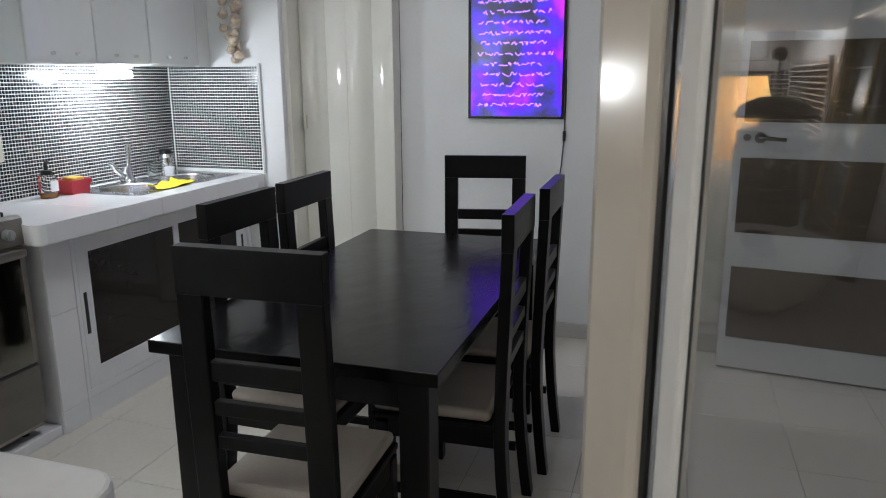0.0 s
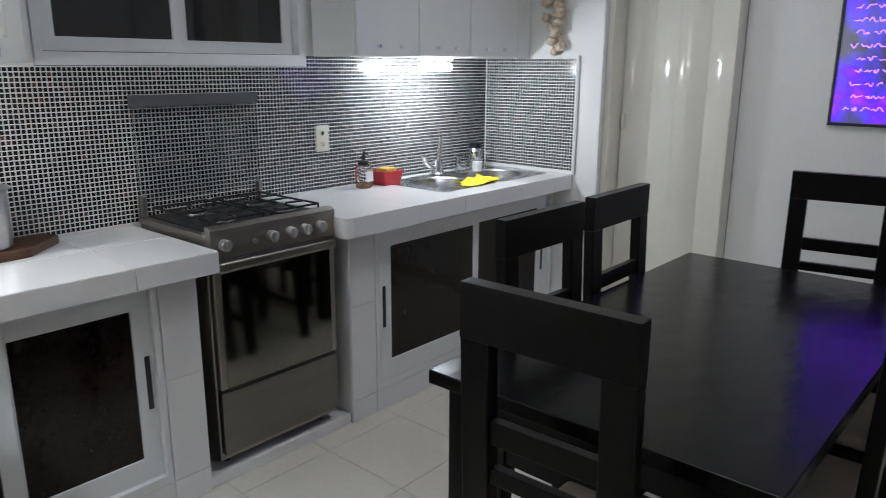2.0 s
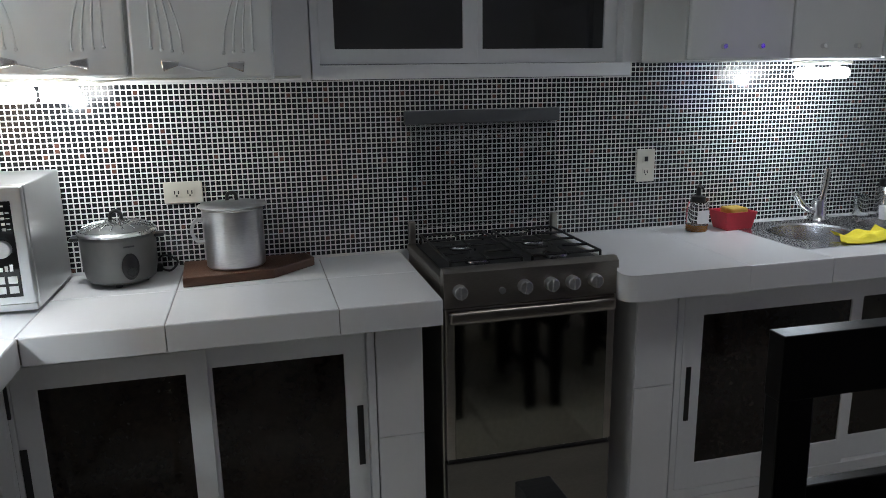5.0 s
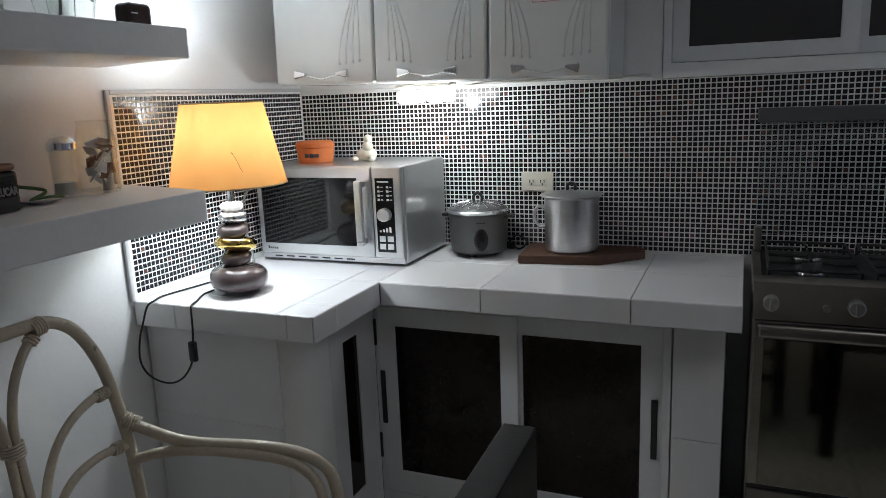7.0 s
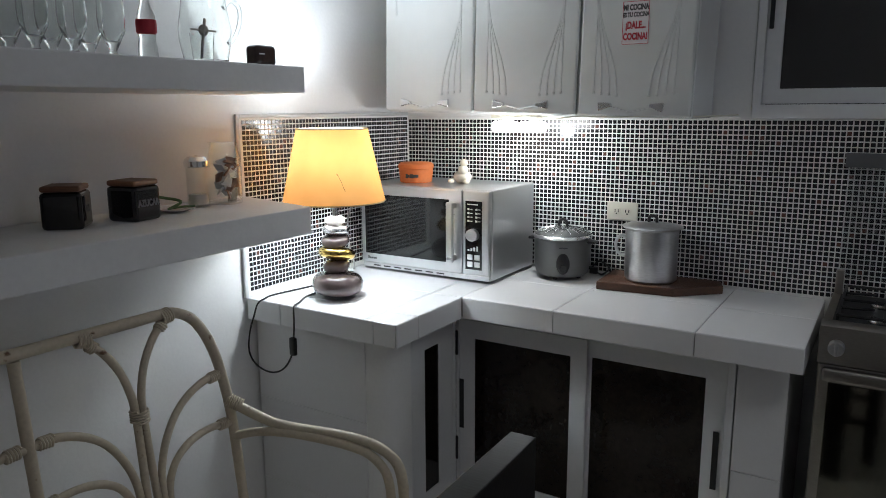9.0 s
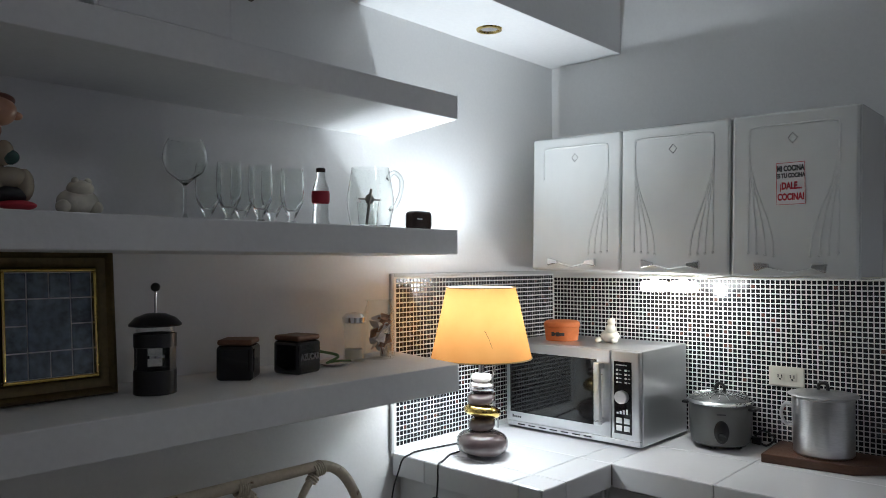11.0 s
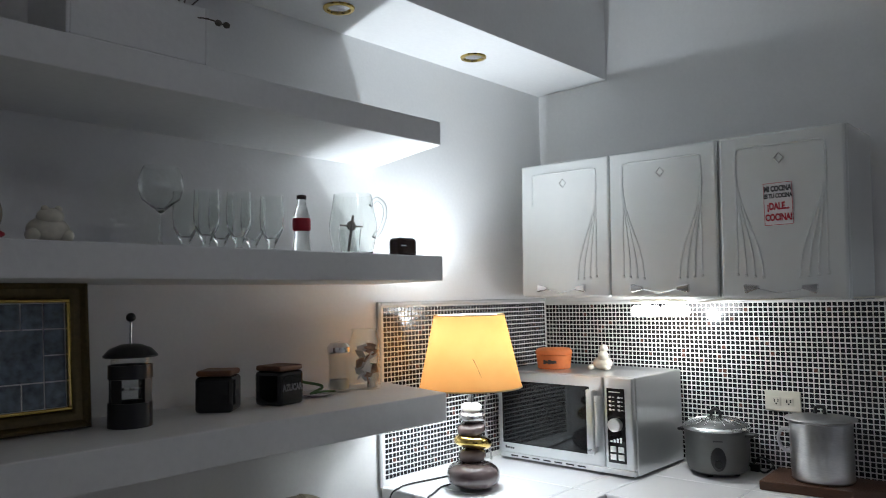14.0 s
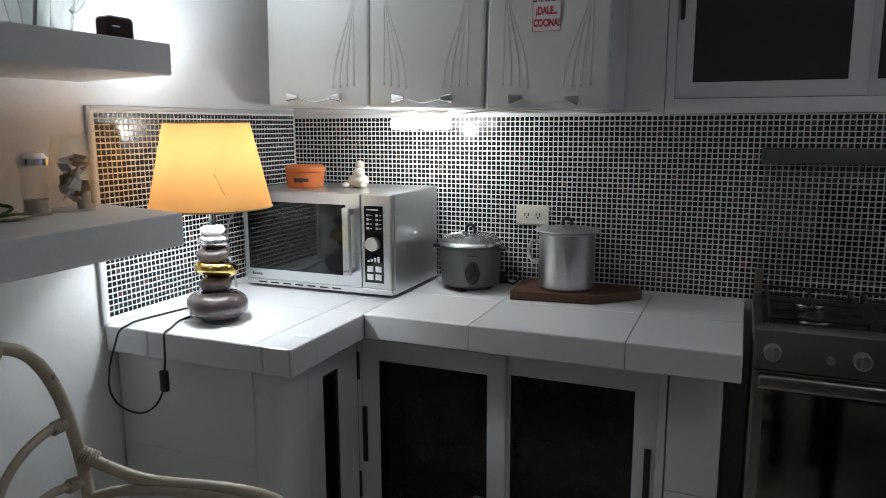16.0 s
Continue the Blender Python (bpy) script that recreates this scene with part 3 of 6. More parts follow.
# ---- shelves ----
for z0, z1, x in ((1.168, 1.247, -1.832), (1.567, 1.638, -1.828), (1.963, 2.033, -1.830)):
    bm = bmesh.new()
    e = 0.022
    pts = [(x - 0.098, Y0 + 0.0005), (x, 3.465), (-0.312 - e, 3.465)] + [(-0.312 - e + e * math.sin(a), 3.465 - e + e * math.cos(a)) for a in (0.4, 0.8, 1.2)] + [(-0.312, 3.465 - e), (-0.312, Y0 + 0.0005)]
    f = bm.faces.new([bm.verts.new((px, py, z0)) for px, py in pts])
    q = bmesh.ops.extrude_face_region(bm, geom=[f])
    bmesh.ops.translate(bm, vec=(0, 0, z1 - z0), verts=[v for v in q["geom"] if isinstance(v, bmesh.types.BMVert)])
    bmesh.ops.recalc_face_normals(bm, faces=bm.faces)
    bmesh.ops.bevel(bm, geom=[d for d in bm.edges if d.calc_face_angle(0) > 1.0], offset=0.003, segments=2, affect="EDGES", profile=0.5)
    solid("wall_shelf", bm, M_SHELF, "thick white plastered floating wall shelf", "shelf", "floating shelves")

# ---- counters ----
# L-shaped worktop: slab with white tiles on it
T = 0.006
worktop = thing("worktop", (0, 0, 0), "white tiled L-shaped kitchen worktop", "worktop")
bm = bmesh.new()
FX, LX, LY, YB = -2.312, -1.934, 3.687, Y0 + 0.004
bx(bm, (-2.900, YB, 0.830), (FX - 0.006, 4.722, 0.8935))
bx(bm, (FX - 0.006, YB, 0.830), (LX - 0.006, LY - 0.006, 0.8935))
part("slab", bm, M_GROUT_D, worktop)


def plate(parent, lo, hi, bev=0.003, material=M_WTILE, name="tile"):
    part(name, box_bm(lo, hi, bev, 2), material, parent)


g = 0.0008
for a, b in ((YB, 3.568), (3.568, LY - 0.006), (LY - 0.006, 4.016), (4.016, 4.447), (4.447, 4.728)):
    for c, d in ((-2.8995, -2.625), (-2.625, FX)):
        plate(worktop, (c + g, a + g, 0.894), (d - g, b - g, 0.900))
for a, b in ((YB, 3.568), (3.568, LY)):
    for c, d in ((FX, -2.05), (-2.05, LX)):
        plate(worktop, (c + g, a + g, 0.894), (d - g, b - g, 0.900))
for a, b in ((LY + 0.0005, 4.016), (4.016, 4.447), (4.447, 4.728)):
    plate(worktop, (FX - 0.0055, a + g, 0.826), (FX + 0.0005, b - g, 0.8985))
for c, d in ((FX + 0.0015, -2.05), (-2.05, LX)):
    plate(worktop, (c + g, LY - 0.0055, 0.826), (d - g, LY + 0.0005, 0.8985))
for a, b in ((YB, 3.22), (3.22, 3.60), (3.60, LY - 0.006)):
    plate(worktop, (LX - 0.0055, a + g, 0.826), (LX + 0.0005, b - g, 0.8985))
plate(worktop, (-2.899, 4.7225, 0.826), (FX - 0.006, 4.7275, 0.8985))

sink_top = thing("sink_worktop", (0, 0, 0), "white tiled worktop round the double sink", "worktop")
C2 = 0.922
bm = bmesh.new()
# slab round the sink hole
SX0, SX1, SY0, SY1 = -2.82, -2.44, 5.98, 6.82
bx(bm, (-2.9, 5.304, 0.846), (-2.32, SY0, C2 - 0.0065))
bx(bm, (-2.9, SY1, 0.846), (-2.306, 6.885, C2 - 0.0065))
bx(bm, (-2.9, SY0, 0.846), (SX0, SY1, C2 - 0.0065))
bx(bm, (SX1, SY0, 0.846), (-2.306, SY1, C2 - 0.0065))
part("slab", bm, M_GROUT_W, sink_top)
ROUND = [(-2.8995, 5.2995), (-2.425, 5.2995), (-2.40, 5.290), (-2.372, 5.275), (-2.345, 5.268), (-2.320, 5.271), (-2.304, 5.284), (-2.2985, 5.308), (-2.2995, 5.68), (-2.8995, 5.68)]
for name, z0, z1 in (("tile", C2 - 0.006, C2), ("edge_tile", 0.842, C2 - 0.0062)):
    bm = bmesh.new()
    f = bm.faces.new([bm.verts.new((px, py, z0)) for px, py in ROUND])
    q = bmesh.ops.extrude_face_region(bm, geom=[f])
    bmesh.ops.translate(bm, vec=(0, 0, z1 - z0), verts=[v for v in q["geom"] if isinstance(v, bmesh.types.BMVert)])
    bmesh.ops.recalc_face_normals(bm, faces=bm.faces)
    part(name, bm, M_WTILE, sink_top)
plate(sink_top, (-2.8995, 5.68 + g / 2, C2 - 0.006), (-2.30, SY0 - g / 2, C2))
for a, b in ((SY0, 6.44), (6.44, SY1)):
    plate(sink_top, (-2.8995, a + g / 2, C2 - 0.006), (SX0, b - g / 2, C2))
    plate(sink_top, (SX1, a + g / 2, C2 - 0.006), (-2.30, b - g / 2, C2))
plate(sink_top, (-2.8995, SY1 + g, C2 - 0.006), (-2.30, 6.8855, C2))
for a, b in ((5.68, 5.98), (5.98, 6.44), (6.44, 6.82), (6.82, 6.8855)):
    plate(sink_top, (-2.3055, a + g / 2, 0.842), (-2.2995, b - g / 2, C2 - 0.002))


def sliding_cabinet(name, at, width, z0, z1, doors, label, rz=0.0):
    """A low cabinet front with sliding doors, its face at local x = 0, running along local y."""
    t = thing(name, at, label, "cabinet", "base cabinets", rz)
    bm = ring(bmesh.new(), -0.045, 0, (0, width, z0, z1), (0.022, width - 0.022, z0 + 0.035, z1 - 0.03))
    part("track_frame", bm, M_ALU, t)
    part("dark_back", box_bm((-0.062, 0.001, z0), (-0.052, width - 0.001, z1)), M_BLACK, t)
    for k, (a, b, ga, gb, gz0, gz1, hy) in enumerate(doors):
        x = -0.008 - 0.018 * (k % 2)
        bm = ring(bmesh.new(), x - 0.007, x + 0.007, (a, b, z0 + 0.036, z1 - 0.031), (ga, gb, gz0, gz1))
        d = part("sliding_door", bm, M_ALU, t)
        part("pane", box_bm((x - 0.003, ga + 0.0005, gz0 + 0.0005), (x + 0.002, gb - 0.0005, gz1 - 0.0005)), M_BROWNGL, d, "dark tinted glass")
        if hy is not None:
            part("handle", box_bm((x + 0.0072, hy - 0.009, 0.385), (x + 0.010, hy + 0.009, 0.572), 0.006, 3), M_BLACK, d, "black recessed pull")
    return t


cab = sliding_cabinet("base_cabinet", (-2.40, 3.602, 0), 0.947, 0.10, 0.825,
                      [(0.023, 0.497, 0.083, 0.441, 0.217, 0.729, 0.032), (0.462, 0.924, 0.507, 0.862, 0.217, 0.732, 0.902)],
                      "white base cabinet with two dark glass sliding doors")
pen = sliding_cabinet("base_cabinet", (-2.097, 3.612, 0), 0.30, 0.10, 0.825, [(0.023, 0.277, 0.10, 0.19, 0.215, 0.733, None)],
                      "narrow white base cabinet with one dark glass door", rz=90)
# solid black strip in place of the shade inside an open slot
part("gap_shade", box_bm((-0.048, 0.300, 0.10), (-0.001, 0.316, 0.824)), M_BLACK, pen, "black strip standing in for a dark opening")
for z0, z1 in ((0.66, 0.75), (0.26, 0.35)):
    part("latch", box_bm((0.0003, 0.006, z0), (0.007, 0.018, z1), 0.002), M_BLACK, cab, "small black latch")
cab2 = sliding_cabinet("base_cabinet", (-2.40, 5.508, 0), 1.36, 0.10, 0.840,
                       [(0.023, 0.69, 0.094, 0.660, 0.226, 0.742, 0.050), (0.655, 1.337, 0.724, 1.235, 0.226, 0.742, 1.285)],
                       "white base cabinet under the sink with dark glass sliding doors")


def tiled_pier(name, lo, hi, cuts, label):
    """A white tiled pier with its tiles on the side that faces the room."""
    t = thing(name, (0, 0, 0), label, "pier")
    part("core", box_bm(lo, hi, 0.002), M_WTILE, t)
    zs = [lo[2], *cuts, hi[2]]
    for a, b in zip(zs, zs[1:]):
        part("tile", box_bm((hi[0] + 0.0002, lo[1] + 0.001, a + 0.001), (hi[0] + 0.006, hi[1] - 0.001, b - 0.001), 0.002), M_WTILE, t)
    return t


tiled_pier("counter_pier", (-2.89, 4.552, 0.0), (-2.405, 4.688, 0.825), (0.10, 0.47), "white tiled pier at the end of the worktop")
tiled_pier("counter_pier", (-2.89, 5.365, 0.0), (-2.405, 5.506, 0.841), (0.10, 0.52), "white tiled pier beside the stove")
structure("plinth_1", box_bm((-2.89, 3.62, 0.0), (-2.40, 4.55, 0.099)), M_WTILE, "white plinth under the base cabinets", "plinth")
structure("plinth_2", box_bm((-2.89, 5.508, 0.0), (-2.40, 6.885, 0.099)), M_WTILE, "white plinth under the sink cabinet", "plinth")
structure("plinth_3", box_bm((-2.89, 4.69, 0.0), (-2.412, 5.363, 0.045), 0.004), M_WTILE, "low white step under the stove", "plinth")
# end of the short leg, with a rounded corner
bm = bmesh.new()
pts = [(-2.10, Y0 + 0.004), (-1.972, Y0 + 0.004)]
pts += [(-2.042 + 0.07 * math.cos(a), 3.55 + 0.07 * math.sin(a)) for a in [i * math.pi / 16 for i in range(9)]]
pts += [(-2.10, 3.62)]
f = bm.faces.new([bm.verts.new((x, y, 0)) for x, y in pts])
e = bmesh.ops.extrude_face_region(bm, geom=[f])
bmesh.ops.translate(bm, vec=(0, 0, 0.825), verts=[v for v in e["geom"] if isinstance(v, bmesh.types.BMVert)])
end = thing("counter_end", (0, 0, 0), "white tiled end wall under the worktop with a rounded corner", "panel")
part("core", bm, M_WALL, end)
for a, b in ((Y0 + 0.008, 3.54),):
    for c0, c1 in ((0.002, 0.24), (0.24, 0.545), (0.545, 0.823)):
        part("tile", box_bm((-1.9718, a + 0.0006, c0 + 0.0006), (-1.967, b - 0.0006, c1 - 0.0006), 0.0012), M_WTILE, end)


# ---- upper cabinets ----
def steel_cabinet(at, doors, depth, z1, label, handles):
    """Pressed steel wall cabinet, its front at local x = 0."""
    t = thing("wall_cabinet", at, label, "wall cabinet", "wall cabinets")
    wid = doors[-1][1]
    part("body", box_bm((-depth, 0, 0.0), (-0.020, wid, z1), 0.006), M_STEELCAB, t)
    for k, (a, b) in enumerate(doors):
        d = part("door", box_bm((-0.0195, a + 0.002, 0.004), (0, b - 0.002, z1 - 0.004), 0.008, 3), M_STEELCAB, t)
        c, hw = (a + b) / 2, (b - a) / 2
        if handles == "plain":
            for s in (-1, 1):
                part("knob", cyl_bm((0.008, c + s * hw * 0.36, 0.045), 0.008, 0.016, 12, "x"), M_CHROME, d)
            continue
        bm = bmesh.new()
        iw = hw - 0.055
        top = z1 - 0.045
        tube(bm, [(0.0, c - iw, top - 0.12), (0.0, c - iw, top - 0.02), (0.0, c - iw + 0.02, top), (0.0, c, top), (0.0, c + iw - 0.02, top), (0.0, c + iw, top - 0.02), (0.0, c + iw, top - 0.12)], 0.0032, 6, 4)
        sides = (1,) if k == 0 else (-1, 1)
        for s in sides:
            for j in range(4):
                zl, zt = 0.078 - 0.003 * j, top - 0.02
                line = []
                for n in range(9):
                    u = n / 8
                    line.append((-0.0004, c + s * (iw - 0.026 * j * (0.5 + 0.5 * math.cos(math.pi * min(1, u / 0.86)))), zl + (zt - zl) * u))
                tube(bm, line, 0.0027, 6, 2)
                ball(bm, (-0.0004, c + s * (iw - 0.026 * j), zl), 0.0048)
        part("pressed_ribs", bm, M_STEELCAB, d)
        bm = bmesh.new()
        tube(bm, [(0.0, c + p * 0.014, top - 0.042 + q * 0.016) for p, q in ((0, -1), (1, 0), (0, 1), (-1, 0), (0, -1))], 0.0018, 6, 1)
        part("badge", bm, M_CHROME, d, "small chrome diamond")
        part("handle_wire", tube_bm([(0.016, c - 0.066, 0.034), (0.018, c - 0.03, 0.026), (0.019, c, 0.020), (0.018, c + 0.03, 0.026), (0.016, c + 0.066, 0.034)], 0.0016, 6, 4), M_CHROME, d, "thin chrome wire")
        for s in (-1, 1):
            bm = bmesh.new()
            n = 0.022
            bx(bm, (0.012, -n, -0.010), (0.026, n, 0.010), 0.003)
            for v in bm.verts:
                v.co.z *= 1 + 0.5 * s * v.co.y / n
            q = part("handle", bm, M_CHROME, d, "small tapered chrome handle")
            q.matrix_basis = pose(0, c + s * 0.083, 0.036, -8 * s if k == 2 else 0)
            part("pin", cyl_bm((0.006, 0, 0), 0.005, 0.014, 8, "x"), M_CHROME, q)
    return t


cabs = steel_cabinet((-2.60, 3.170, 1.500), [(0.0, 0.392), (0.392, 0.786), (0.791, 1.162)], 0.296, 0.520, "white enamelled steel wall cabinet with pressed ribs, hung slightly askew", "tapered")
cabs.matrix_basis = pose(-2.60, 3.170, 1.513, -1.3, 0, 0)
cabs2 = steel_cabinet((-2.60, 5.617, 1.525), [(0.0, 0.385), (0.385, 0.755), (0.755, 1.155)], 0.296, 0.56, "plain white steel wall cabinet over the sink", "plain")
solid("filler_panel", box_bm((-2.895, 6.775, 1.525), (-2.605, 6.885, 2.085), 0.003), M_STEELCAB, "white filler panel beside the wall cabinet", "panel")
stick = thing("sticker", (-2.5985, 4.149, 1.783), "white sticker with black and red Spanish words", "sticker")
part("paper", box_bm((0, -0.043, -0.066), (0.001, 0.043, 0.066)), M_PAPER, stick)
bm = bmesh.new()
for lo, hi in (((0.0011, -0.042, -0.065), (0.0016, 0.042, -0.0635)), ((0.0011, -0.042, 0.0635), (0.0016, 0.042, 0.065)), ((0.0011, -0.042, -0.0635), (0.0016, -0.0405, 0.0635)), ((0.0011, 0.0405, -0.0635), (0.0016, 0.042, 0.0635))):
    bx(bm, lo, hi)
part("border", bm, M_REDINK, stick)
for text, z, size, m in (("MI COCINA", 0.046, 0.0185, M_BARS), ("ES TU COCINA", 0.024, 0.0150, M_BARS), ("¡DALE...", -0.008, 0.0235, M_REDINK), ("COCINA!", -0.042, 0.0225, M_REDINK)):
    o = lettering("wording", text, size, m, stick, Matrix.Translation((0.0014, 0, z)) @ pose(0, 0, 0, 90, 0, 90) @ Matrix.Diagonal((0.82, 1.25, 1, 1)))

# bulbs under the cabinets
for (x, y, z), up in ((BULB_1, 1.4995), (BULB_2, 1.5245)):
    t = thing("cabinet_lamp", (x, y, up), "lit white lamp with two bulbs under the wall cabinet", "lamp", "under-cabinet lamps")
    part("base", box_bm((-0.03, -0.10, -0.012), (0.03, 0.10, -0.0005), 0.004), M_PLATE, t)
    for dy in (-0.055, 0.055):
        part("socket", cyl_bm((0, dy, -0.017), 0.013, 0.010, 16), M_PLATE, t)
        tb = part("bulb", cyl_bm((0, dy, -0.043), 0.0205, 0.098, 20, "y", bev=0.009), M_BULB, t, "glowing bulb")
        tb.visible_shadow = False


# ---- dining furniture ----
TBL = (-1.352, -0.532, 4.69, 6.228, 0.777)
t = thing("dining_table", (0, 0, 0), "black-stained wooden dining table with thick square legs", "table")
xa, xb, ya, yb, zt = TBL
part("tabletop", box_bm((xa, ya, zt - 0.036), (xb, yb, zt), 0.003, 3), M_TABLE, t)
for lo, hi in (((xa + 0.06, ya + 0.06, zt - 0.13), (xa + 0.085, yb - 0.06, zt - 0.0365)), ((xb - 0.085, ya + 0.06, zt - 0.13), (xb - 0.06, yb - 0.06, zt - 0.0365)),
               ((xa + 0.085, ya + 0.06, zt - 0.13), (xb - 0.085, ya + 0.085, zt - 0.0365)), ((xa + 0.085, yb - 0.085, zt - 0.13), (xb - 0.085, yb - 0.06, zt - 0.0365))):
    part("apron", box_bm(lo, hi, 0.003), M_BWOOD, t)
for x in (xa + 0.035, xb - 0.115):
    for y in (ya + 0.035, yb - 0.115):
        part("leg", box_bm((x, y, 0.0), (x + 0.08, y + 0.08, zt - 0.037), 0.004), M_BWOOD, t)


def dining_chair(at, rz, label, hw=0.200):
    """A high-backed chair; its back stands at local y = 0 and the seat lies towards +y."""
    t = thing("dining_chair", at, label, "chair", "chairs round the table", rz)
    top, pw = 1.085, 0.066

    def lean(z):
        return -0.035 * max(0, (0.42 - z) / 0.42) ** 1.6 - 0.02 * max(0, (z - 0.5) / 0.58) + 0.02

    for s in (-1, 1):
        bm = bmesh.new()
        zs = [0, 0.12, 0.24, 0.36, 0.45, 0.6, 0.75, 0.9, 0.975]
        ring = []
        for z in zs:
            w = pw if z > 0.42 else pw * (0.72 + 0.28 * z / 0.42)
            x0, x1 = (s * hw, s * (hw - w))
            y = lean(z)
            ring.append([bm.verts.new(p) for p in ((x0, y - 0.018, z), (x1, y - 0.018, z), (x1, y + 0.018, z), (x0, y + 0.018, z))])
        for a, b in zip(ring, ring[1:]):
            for k in range(4):
                bm.faces.new((a[k], a[(k + 1) % 4], b[(k + 1) % 4], b[k]))
        bm.faces.new(ring[0])
        bm.faces.new(ring[-1])
        bmesh.ops.recalc_face_normals(bm, faces=bm.faces)
        bmesh.ops.bevel(bm, geom=[e for e in bm.edges if abs((e.verts[0].co - e.verts[1].co).normalized().z) > 0.9], offset=0.004, segments=2, affect="EDGES", profile=0.5)
        part("back_post", bm, M_BWOOD, t)
        part("front_leg", box_bm((s * hw - (0.045 if s > 0 else 0), 0.375, 0), (s * hw + (0.045 if s < 0 else 0), 0.42, 0.41), 0.004), M_BWOOD, t)
        part("side_rail", box_bm((s * (hw - 0.006), 0.03, 0.36), (s * (hw - 0.030), 0.376, 0.42), 0.003), M_BWOOD, t)
        part("stretcher", box_bm((s * (hw - 0.010), 0.03, 0.16), (s * (hw - 0.030), 0.376, 0.19), 0.003), M_BWOOD, t)
    y = lean(1.0)
    part("top_rail", box_bm((-hw, y - 0.0185, 0.9752), (hw, y + 0.0185, top), 0.0016, 2), M_BWOOD, t)
    for a, b in ((0.768, 0.818), (0.683, 0.718), (0.597, 0.632)):
        y = lean((a + b) / 2)
        part("slat", box_bm((-hw + pw, y - 0.012, a), (hw - pw, y + 0.012, b), 0.003), M_BWOOD, t)
    part("front_rail", box_bm((-hw + 0.046, 0.385, 0.36), (hw - 0.046, 0.41, 0.42), 0.003), M_BWOOD, t)
    part("seat_frame", box_bm((-hw, 0.042, 0.4205), (hw, 0.43, 0.44), 0.004), M_BWOOD, t)
    bm = box_bm((-hw + 0.008, 0.05, 0.4405), (hw - 0.008, 0.425, 0.478), 0.016, 3)
    part("cushion", bm, M_CUSHION, t, "beige padded seat")
    return t


LBL = "black-stained wooden high-backed chair with a beige padded seat"
near = dining_chair((-0.903, 4.504, 0), 1.5, LBL, 0.182)
near.scale = (1, 1, 1.014)
first = dining_chair((-1.40, 5.235, 0), -91, LBL)
copy_thing(first, pose(-1.405, 5.705, 0, 0, 0, -89))
copy_thing(first, pose(-0.915, 6.655, 0, 0, 0, 190))
copy_thing(first, pose(-0.468, 5.325, 0, 0, 0, 92))
copy_thing(first, pose(-0.448, 5.835, 0, 0, 0, 91))


